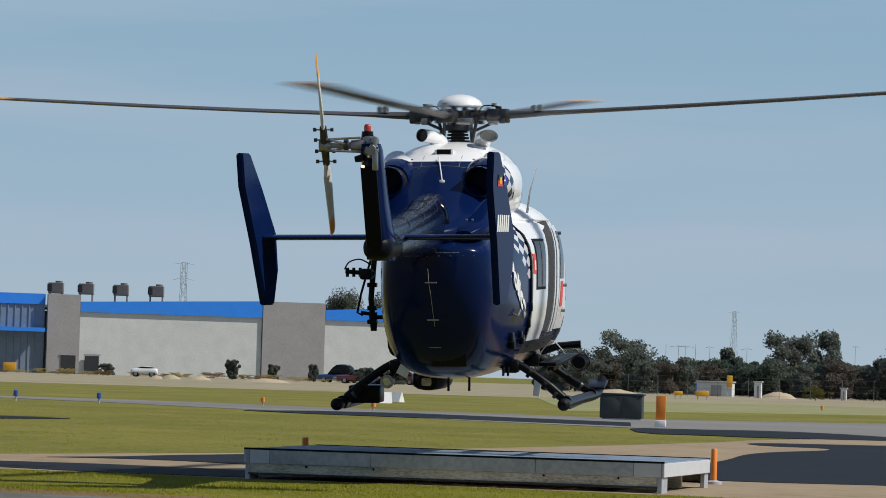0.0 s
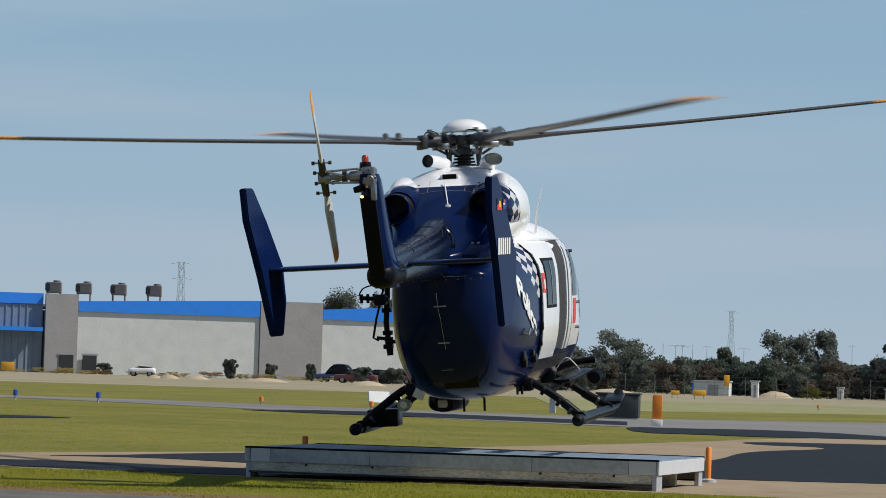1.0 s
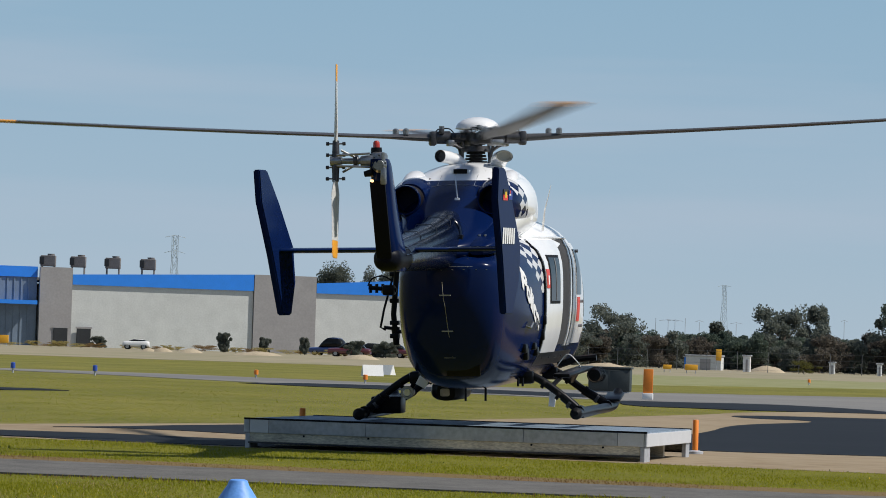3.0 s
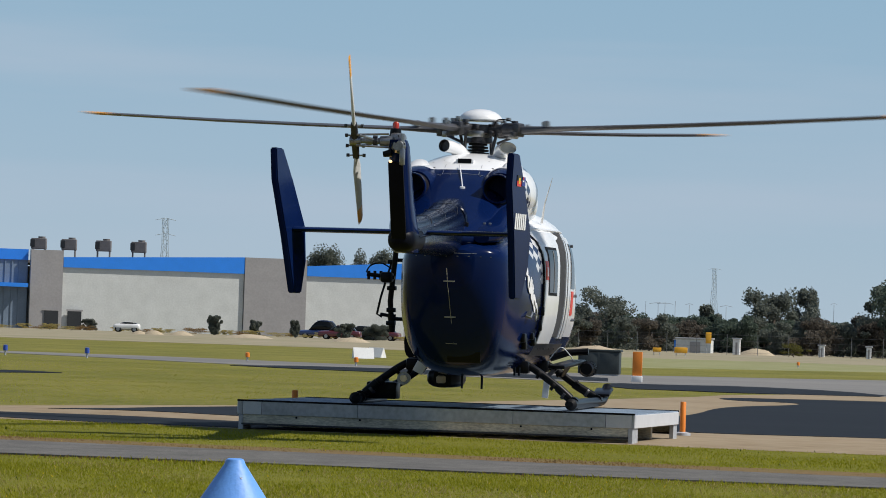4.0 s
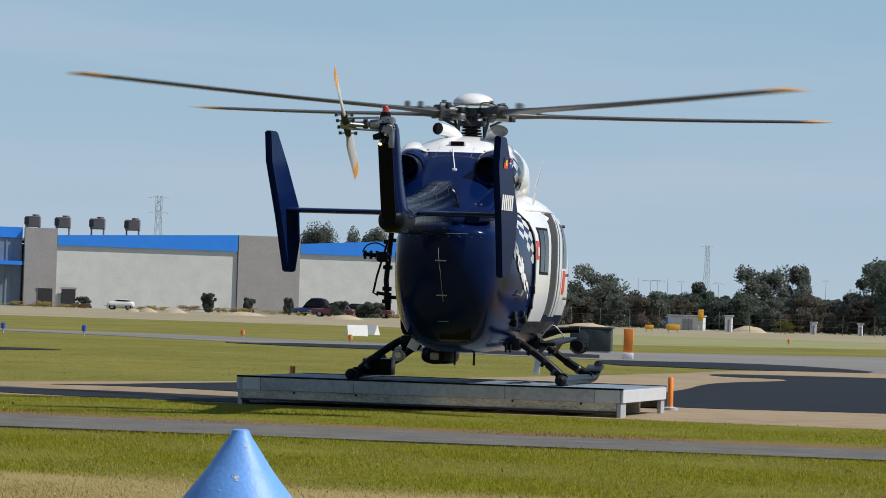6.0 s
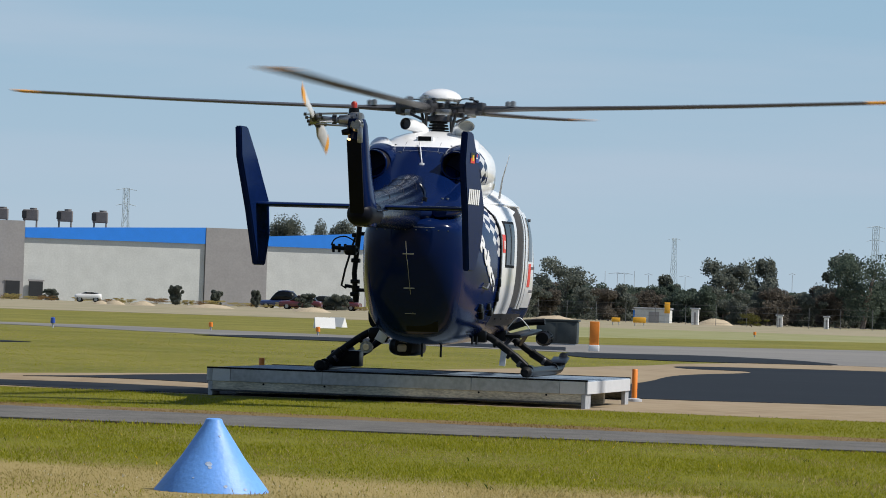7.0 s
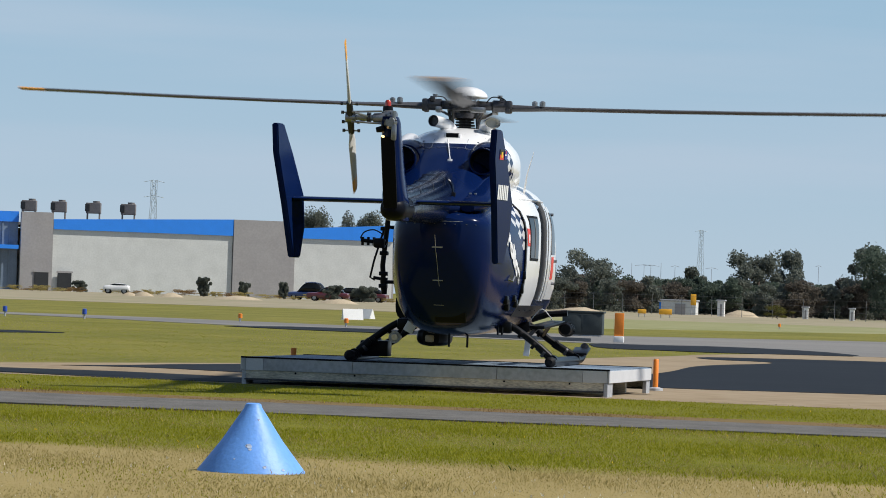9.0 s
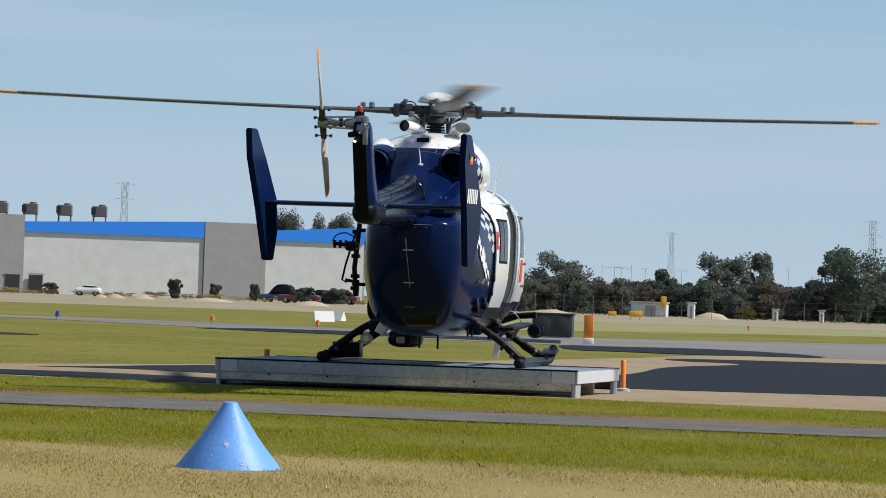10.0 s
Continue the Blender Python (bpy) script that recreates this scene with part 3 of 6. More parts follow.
part("gearbox_cover", tube(B(), [(0.02, -6.85, 2.62), (0.02, -6.9, 2.62)], [0.075, 0.05], 12), M_STEEL, HELI)
for a in range(8):
    w = 2 * math.pi * a / 8
    part("flange_bolt", tube(B(), [(0.02 + 0.062 * math.cos(w), -6.885, 2.64 + 0.075 * math.sin(w)), (0.02 + 0.062 * math.cos(w), -6.86, 2.64 + 0.075 * math.sin(w))], 0.009, 6), M_DARKSTEEL, HELI)
part("fin_cap", box(B(), -0.085, 0.06, -6.8, -6.6, 2.7, 2.735, bevel=0.012), M_BLACK, HELI)
part("gearbox_lug", box(B(), 0.035, 0.085, -6.9, -6.82, 2.43, 2.6, bevel=0.014), M_STEEL, HELI)
part("sensor_pod", tube(B(), [(-0.13, -6.84, 2.535), (-0.05, -6.84, 2.55)], [0.028, 0.04], 10), M_BLACK, HELI)
bc = part("beacon", tube(B(), [(-0.03, -6.72, 2.72), (-0.03, -6.72, 2.795)], [0.06, 0.052], 14), M_BLACK, HELI)
part("lens", tube(B(), [(-0.03, -6.72, 2.795), (-0.03, -6.72, 2.845), (-0.03, -6.72, 2.862)], [0.034, 0.032, 0.018], 14), M_REDLENS, bc)
part("tail_lamp", tube(B(), [(-0.06, -6.85, 2.47), (-0.06, -6.78, 2.47)], 0.013, 10), M_LAMP, HELI)

# horizontal stabiliser and end plates
sec = lambda x: [(x, -5.25 - 0.2 * math.cos(a), 1.82 + 0.028 * math.sin(a)) for a in (2 * math.pi * j / 16 for j in range(16))]
part("stabiliser", rings(B(), [sec(-1.22), sec(0), sec(1.05)]), M_BLUE, HELI)
for s, x in ((-1, -1.24), (1, 1.07)):
    out = [(-5.66, 2.62), (-5.89, 2.62), (-5.88, 2.3), (-5.62, 1.75), (-5.4, 1.17), (-5.16, 1.17), (-4.98, 1.5), (-4.98, 1.85), (-5.35, 2.3)]
    m = Matrix.Translation((x, -5.25, 1.82)) @ Matrix.Rotation(radians(-8.5), 4, "Z") @ Matrix.Rotation(radians(3 * s), 4, "Y") @ Matrix.Translation((0, 5.25, 0)) @ Matrix(((0, 0, 1, 0), (1, 0, 0, 0), (0, 1, 0, -1.82), (0, 0, 0, 1)))
    bm = plate(B(), out, 0.07, m)
    bmesh.ops.bevel(bm, geom=bm.edges[:], offset=0.012, segments=2, affect="EDGES")
    ep = part("end_plate", bm, M_BLUE, HELI, "navy canted end plate of the stabiliser")
    if s > 0:
        # flags and registration bars on the outer and rear face
        def patch(name, y0, y1, z0, z1, mt, off):
            bm = plate(B(), [(y0, z0), (y1, z0), (y1, z1), (y0, z1)], 0.004, m @ Matrix.Translation((0, 0, 0.037 + off)))
            part(name, bm, mt, ep, smooth=False)
        patch("flag", -5.7, -5.54, 2.355, 2.41, M_DECALBLACK, 0.002)
        patch("flag_field", -5.7, -5.54, 2.3, 2.355, M_RED, 0.002)
        patch("flag_sun", -5.65, -5.59, 2.325, 2.385, M_DECALYEL, 0.005)
        patch("flag", -5.5, -5.38, 2.31, 2.4, M_DECALNAVY, 0.002)
        patch("flag_cross", -5.5, -5.44, 2.35, 2.365, M_DECALWHITE, 0.005)
        patch("flag_canton", -5.48, -5.45, 2.37, 2.4, M_RED, 0.005)
        for i in range(6):
            y = -5.66 + 0.075 * i
            patch("registration_bar", y, y + 0.05, 1.87, 2.03, M_DECALWHITE, 0.002)

# seam and small marks on the pod's rear doors


def rear_y(x, z):
    """The pod's rear surface: the y at which the hull is as wide as x."""
    lo, hi = -3.05, -1.0
    for _ in range(30):
        mid = (lo + hi) / 2
        A = np.array(HULL)[::-1]
        z0, z1 = np.interp(mid, A[:, 0], A[:, 2]), np.interp(mid, A[:, 0], A[:, 3])
        if z0 + 0.02 < z < z1 - 0.02 and hull_side(mid, z) - HULL_X > abs(x) + 0.02:
            hi = mid
        else:
            lo = mid
    return hi


sp_ = [(0.06 + 0.06 * i / 9, rear_y(0.05, 1.5 - 0.088 * i) - 0.02, 1.5 - 0.088 * i) for i in range(10)]
seam = part("door_seam", tube(B(), sp_, 0.003, 6), M_SEAM, HELI, "pale seam between the rear doors")
for z in (1.36, 0.98, 0.7):
    y = rear_y(0.06, z) - 0.02
    part("hinge_strip", box(B(), 0.03, 0.15, y - 0.005, y + 0.015, z - 0.007, z + 0.007), M_SEAM, seam)

line = part("pod_seam", tube(B(), [(x + HULL_X, rear_y(abs(x), 1.66) - 0.012, 1.66) for x in (-0.45, -0.35, -0.25, -0.12, 0, 0.12, 0.25, 0.35, 0.45)], 0.002, 5), M_PANELLINE, HELI)
for x in (-0.4, -0.3, -0.18, -0.06, 0.06, 0.18, 0.3, 0.4):
    yy_ = rear_y(abs(x), 1.63) - 0.02
    part("rivet", box(B(), x + HULL_X - .008, x + HULL_X + .008, yy_, yy_ + .012, 1.625, 1.633), M_PANELLINE, line)
part("rear_hatch", box(B(), -0.08, 0.28, -0.012, 0.012, -0.07, 0.07, Matrix.Translation((HULL_X, rear_y(0.1, 0.58) - 0.02, 0.56)) @ Matrix.Rotation(radians(32), 4, "X"), 0.006), M_RUBBER, HELI, "black hatch low on the pod")
for x in (-0.25, 0.1, 0.42):
    part("deck_fitting", box(B(), x - 0.02, x + 0.02, -2.62, -2.56, 1.84, 1.88, bevel=0.006), M_STEEL, HELI)
# right flank: sliding door, windows, marks
def flank(name, y0, y1, z0, z1, mt, off=0.012, parent=HELI, label="", skew=0.0, n=10):
    """A curved panel laid on the right side of the hull."""
    bm = B()
    g = [[bm.verts.new((hull_side(y0 + (y1 - y0) * i / n + skew * j / n, z0 + (z1 - z0) * j / n) + off, y0 + (y1 - y0) * i / n + skew * j / n, z0 + (z1 - z0) * j / n)) for i in range(n + 1)] for j in range(n + 1)]
    for j in range(n):
        for i in range(n):
            bm.faces.new((g[j][i], g[j][i + 1], g[j + 1][i + 1], g[j + 1][i]))
    r = bmesh.ops.extrude_face_region(bm, geom=bm.faces[:])
    bmesh.ops.translate(bm, verts=[v for v in r["geom"] if isinstance(v, bmesh.types.BMVert)], vec=(-0.03, 0, 0))
    bmesh.ops.recalc_face_normals(bm, faces=bm.faces[:])
    return part(name, bm, mt, parent, label)


def flank_strip(y, z0, z1):
    return tube(B(), [(hull_side(y, z0 + (z1 - z0) * i / 12) + 0.012, y, z0 + (z1 - z0) * i / 12) for i in range(13)], 0.012, 6)


door = flank("sliding_door", -0.98, 0.0, 0.72, 1.97, M_WHITE, 0.03, label="white sliding cabin door")
flank("door_gasket", -0.8, -0.2, 1.26, 1.8, M_RUBBER, 0.034, door)
flank("door_window", -0.76, -0.24, 1.29, 1.77, M_GLASS, 0.038, door)
flank("window_bar", -0.5, -0.46, 1.3, 1.76, M_PANELLINE, 0.042, door)
flank("door_mark", -0.97, -0.82, 1.43, 1.64, M_RED, 0.036, door)
flank("door_mark_cross", -0.92, -0.86, 1.47, 1.57, M_DECALWHITE, 0.04, door)
# no recess here: the cabin's inner shade is the colour of flat panels
flank("doorway_shade", 0.02, 0.62, 0.8, 1.98, M_CABINSHADE, 0.01, label="dark panel for the shaded open cabin doorway")
for y0, y1, m_ in ((0.62, 0.72, M_WHITE), (0.72, 0.84, M_CABINSHADE), (0.84, 1.04, M_WHITE), (1.04, 1.1, M_RUBBER)):
    flank("door_track" if m_ is M_WHITE else "door_gap", y0, y1, 0.78, 2.0, m_, 0.022 if m_ is M_WHITE else 0.014)
flank("cockpit_door", 1.1, 1.9, 0.8, 1.95, M_WHITE, 0.02)
flank("cockpit_window", 1.14, 1.6, 1.36, 1.88, M_GLASS, 0.026)
flank("front_door_mark", 1.2, 1.42, 1.05, 1.33, M_RED, 0.026)
part("roof_rail", tube(B(), [(hull_side(y, 2.0) + 0.02, y, 2.0) for y in (-0.95, -0.5, 0.0, 0.5, 1.0)], 0.014, 8), M_WHITE, HELI, "white door rail")
flank("windscreen_side", 2.1, 2.7, 1.1, 1.6, M_GLASS, 0.012)
for z in (1.86, 1.28, 1.0):
    part("door_handle", tube(B(), [(hull_side(1.5, z) - 0.02, 1.5, z), (hull_side(1.5, z) + 0.06, 1.5, z)], 0.018, 8), M_STEEL, HELI)
sill = flank("sill_panel", -0.95, 1.6, 0.58, 0.72, M_DARKSTEEL, 0.006, label="dark metal sill under the door")
for y in (-0.6, -0.1, 0.4, 0.9):
    part("sill_screw", tube(B(), [(hull_side(y, 0.66), y, 0.66), (hull_side(y, 0.66) + 0.02, y, 0.66)], 0.008, 6), M_DARKSTEEL, sill)
# black fittings low on the navy flank
for y, z, a_, b_ in ((-1.75, 0.78, 0.09, 0.05), (-1.6, 0.72, 0.07, 0.07), (-1.35, 0.8, 0.06, 0.04), (-1.15, 0.74, 0.08, 0.05), (-1.02, 0.92, 0.04, 0.06), (-1.0, 1.08, 0.035, 0.05)):
    part("flank_fitting", box(B(), hull_side(y, z) - 0.02, hull_side(y, z) + 0.035, y - a_, y + a_, z - b_, z + b_, bevel=0.014), M_BLACK, HELI)
part("flank_step", tube(B(), [(hull_side(-1.85, 1.02), -1.85, 1.02), (hull_side(-1.85, 1.02) + 0.05, -1.84, 1.0), (hull_side(-1.7, 1.06) + 0.04, -1.7, 1.06)], 0.013, 8), M_STEEL, HELI)

# lettering along the navy flank
cu = bpy.data.curves.new("word", "FONT")
cu.body, cu.size, cu.extrude, cu.offset = "Police", 0.3, 0.002, 0.014
ob = new("word", cu)
me = bpy.data.meshes.new_from_object(ob)
bpy.data.objects.remove(ob)
wide = max(v.co.x for v in me.vertices)
for v in me.vertices:
    u, h_, e = v.co.x / wide, v.co.y, v.co.z
    y, z = -2.08 + 0.8 * u, 1.46 - 0.5 * u + h_ * 0.95
    v.co = (hull_side(y, z) + 0.012 + e, y, z)
me.materials.append(M_DECALWHITE)
ob = new("lettering", me)
ob.parent = HELI
tagged(ob, "white word on the navy flank")

part("door_edge", flank_strip(-1.0, 0.74, 1.95), M_BLACK, HELI, "black door seal")
# landing gear
for y in (-0.85, 1.35):
    for s in (-1, 1):
        pts = spline([(0.0, y, 0.42), (0.45 * s, y, 0.49), (0.68 * s, y, 0.465), (1.0 * s, y, 0.25), ((1.2 if y < 0 else 1.28) * s, y, 0.07)], 5)
        # the gear sits a little to the right, like the hull
        ct = part("cross_tube", tube(B(), pts, [0.04] * 8 + [0.043] * (len(pts) - 8), 14), M_BLACK, HELI)
        ct.location.x = 0.06
        part("clamp", tube(B(), [((1.19 if y < 0 else 1.26) * s, y - 0.11, 0.075), ((1.19 if y < 0 else 1.26) * s, y + 0.11, 0.075)], 0.066, 12), M_BLACK, ct)
        foot = (1.2 if y < 0 else 1.28) * s
        part("sleeve", tube(B(), [(1.01 * s, y, 0.24), (foot * 0.96, y, 0.115)], 0.051, 14), M_BLACK, ct)
        for k in (0.15, 0.55, 0.85):
            c0 = Vector((0.74 * s, y, 0.425)).lerp(Vector((foot * 0.95, y, 0.11)), k)
            part("band", tube(B(), [c0 - Vector((0.014 * s, 0, -0.01)), c0 + Vector((0.014 * s, 0, -0.01))], 0.055, 14), M_RUBBER if k < 0.8 else M_DARKSTEEL, ct)
        part("root_saddle", box(B(), 0.6 * s - 0.09, 0.6 * s + 0.09, y - 0.1, y + 0.1, 0.38, 0.52, bevel=0.03), M_BLACK, ct)
for s in (-1, 1):
    pts = spline([(1.2 * s, -1.2, 0.06), (1.22 * s, 0, 0.06), (1.28 * s, 1.45, 0.06), (1.3 * s, 1.75, 0.1), (1.32 * s, 1.98, 0.22)], 6)
    sk = part("skid", tube(B(), pts, 0.055, 14), M_BLACK, HELI)
    sk.location.x = 0.06
    part("end_cap", tube(B(), [(1.2 * s, -1.32, 0.06), (1.2 * s, -1.28, 0.06), (1.2 * s, -1.2, 0.06)], [0.03, 0.065, 0.065], 14), M_RUBBER, sk)
    part("wear_shoe", box(B(), 1.2 * s - 0.045, 1.2 * s + 0.045, -0.9, 1.0, 0.0, 0.03, bevel=0.008), M_DARKSTEEL, sk)
    part("toe_plate", box(B(), 1.3 * s - 0.1, 1.3 * s + 0.1, 1.4, 1.95, 0.1, 0.13, Matrix.Translation((0, 0, -0.15)) @ Matrix.Rotation(radians(7), 4, "X"), 0.01), M_BLACK, sk)
    if s < 0:
        continue
    plank = box(B(), 0.93, 1.12, -0.62, 0.95, 0.44, 0.485, bevel=0.014)
    bmesh.ops.transform(plank, matrix=Matrix.Translation((0.93, -0.62, 0.44)) @ Matrix.Rotation(radians(-3.5), 4, "Z") @ Matrix.Rotation(radians(2.2), 4, "X") @ Matrix.Translation((-0.93, 0.62, -0.44)), verts=plank.verts[:])
    stp = part("boarding_step", plank, M_BLACK, HELI, "black grip-coated boarding step")
    for y, z in ((-0.8, 0.33), (1.3, 0.36)):
        part("step_bracket", tube(B(), [(1.03, min(0.85, max(-0.5, y)), 0.47), (0.92, y, z)], 0.026, 8), M_BLACK, stp)
# belly fittings
for x, z in ((0.04, 0.2), (0.26, 0.2), (0.62, 0.36), (0.67, 0.36)):
    part("belly_aerial", tube(B(), [(x, -1.2, 0.45), (x, -1.22, z)], 0.013, 8), M_BLACK, HELI)
part("belly_fairing", loft(B(), [(-0.2, .05, .24, .32, .5), (-0.35, .18, .2, .42, .5), (-0.9, .19, .2, .42, .5), (-1.05, .1, .2, .4, .5)], 20, 3, 4, -0.2), M_BLACK, HELI)
part("camera_window", box(B(), -0.27, -0.16, -1.07, -1.02, 0.245, 0.335, bevel=0.024), M_CREAM, HELI)
bm = tube(B(), [(-0.64, -0.75, 0.29), (-0.64, -1.0, 0.29)], [0.05, 0.07], 18)
sl = part("landing_light", bm, M_BLACK, HELI)
part("rim", tube(B(), [(-0.64, -1.0, 0.29), (-0.64, -1.02, 0.29)], 0.073, 18), M_STEEL, sl)
part("lens", tube(B(), [(-0.64, -1.01, 0.29), (-0.64, -1.03, 0.29)], [0.055, 0.04], 18), M_LENS, sl)
part("light_arm", tube(B(), [(-0.64, -0.85, 0.3), (-0.52, -0.8, 0.5)], 0.025, 8), M_BLACK, HELI)
part("belly_hatch", box(B(), -0.06, 0.06, -0.01, 0.01, -0.09, 0.09, Matrix.Translation((-0.43, -1.15, 0.44)) @ Matrix.Rotation(radians(28), 4, "Y"), 0.006), M_DECALWHITE, HELI)
part("side_box", box(B(), -1.1, -0.76, -0.7, -0.35, 0.05, 0.24, bevel=0.02), M_BLACK, HELI, "black box between the skid struts")
# searchlight carried on the right
bm = tube(B(), [(1.12, 0.1, 0.42), (1.12, 0.0, 0.42), (1.12, -0.1, 0.42), (1.12, -0.42, 0.42), (1.12, -0.46, 0.42)], [0.05, 0.075, 0.082, 0.082, 0.066], 20)
bmesh.ops.transform(bm, matrix=Matrix.Translation((0.12, 1.2, 0.02)), verts=bm.verts[:])
lamp = part("searchlight", bm, M_BLACK, HELI, "black finned searchlight")
for i in range(5):
    part("cooling_fin", tube(B(), [(1.24, 0.8 + 0.07 * i, 0.44), (1.24, 0.815 + 0.07 * i, 0.44)], 0.092, 20), M_DARKSTEEL if i == 0 else M_BLACK, lamp)
part("yoke", tube(B(), [(0.8, 0.95, 0.55), (1.0, 0.95, 0.62), (1.24, 0.95, 0.64)], 0.04, 8), M_BLACK, lamp)
part("cable", tube(B(), spline([(0.82, 0.7, 0.55), (0.95, 0.6, 0.68), (1.05, 0.65, 0.6), (1.1, 0.75, 0.5)], 5), 0.006, 6), M_DECALWHITE, lamp)
part("cable_strap", box(B(), 0.83, 0.9, -0.2, -0.17, 0.2, 0.42, Matrix.Translation((-0.02, 0, 0)) @ Matrix.Rotation(radians(6), 4, "Y")), M_DECALWHITE, HELI)
# equipment arm on the left
arm = part("equipment_mast", tube(B(), [(-0.86, 0.2, 0.8), (-0.89, 0.2, 1.15), (-0.82, 0.1, 1.82)], 0.032, 10), M_BLACK, HELI, "black equipment mast on the cabin side")
arm.location = (-0.09, 0, 0)
for z in (0.95, 1.62):
    part("stand_off", tube(B(), [(-0.76, 0.18, z), (-0.96, 0.18, z)], 0.022, 8), M_BLACK, HELI)
part("cross_bar", tube(B(), [(-0.82, 0.0, 1.42), (-1.14, 0.0, 1.45)], 0.024, 8), M_BLACK, arm)
for x in (-1.12, -1.05, -0.98):
    part("sensor_pin", tube(B(), [(x, 0, 1.39), (x, 0, 1.49)], 0.018, 8), M_BLACK, arm)
part("sensor_head", box(B(), -0.98, -0.84, -0.08, 0.1, 1.36, 1.48, bevel=0.03), M_BLACK, arm)
part("cable_loop", tube(B(), spline([(-1.15, 0, 1.47), (-1.1, 0, 1.55), (-0.98, 0, 1.58), (-0.86, 0, 1.52)], 5), 0.009, 6), M_BLACK, arm)
part("thin_rod", tube(B(), [(-0.88, 0.2, 1.62), (-1.0, 0.2, 1.2), (-1.04, 0.2, 1.0), (-0.98, 0.2, 0.97)], 0.014, 6), M_BLACK, arm)
for z in (0.9, 1.05, 1.3, 1.6):
    part("mast_clamp", box(B(), -0.925, -0.825, 0.13, 0.25, z - 0.025, z + 0.025, bevel=0.008), M_BLACK, arm)
part("mast_foot", tube(B(), [(-0.86, 0.2, 0.8), (-0.87, 0.2, 1.0)], [0.034, 0.05], 10), M_BLACK, arm)
part("lower_bracket", tube(B(), [(-0.87, 0.2, 0.98), (-1.0, 0.2, 1.0)], 0.02, 8), M_BLACK, arm)
part("cockpit_step", loft(B(), [(2.4, .05, .5, .7, .5), (1.9, .1, .45, .9, .5), (1.2, .08, .5, .85, .5)], 14, 2.2, 4, -0.86), M_BLACK, HELI)

# ---- rotor mast, main rotor
part("mast", tube(B(), [(0, 0, 2.7), (0, 0, 2.85), (0, 0, 2.86), (0, 0, 3.1)], [0.16, 0.13, 0.075, 0.07], 18), M_DARKSTEEL, HELI)
for i in range(4):
    part("mast_boot", tube(B(), [(0, 0, 2.84 + 0.035 * i), (0, 0, 2.862 + 0.035 * i)], 0.13 - 0.008 * i, 18), M_RUBBER, HELI)
for i in range(4):
    a = radians(45 + 90 * i)
    part("control_rod", tube(B(), [(0.2 * math.cos(a), 0.2 * math.sin(a), 2.72), (0.25 * math.cos(a + .3), 0.25 * math.sin(a + .3), 3.08)], 0.018, 8), M_DARKSTEEL, HELI)
part("swash_plate", tube(B(), [(0, 0, 2.97), (0, 0, 3.03)], [0.17, 0.16], 20), M_DARKSTEEL, HELI)

BLADES = []
MAIN_BASE = pose(0.02, 0, 3.13)
MAIN_ROTOR = new("main_rotor")
MAIN_ROTOR.parent = HELI
MAIN_ROTOR.matrix_basis = MAIN_BASE
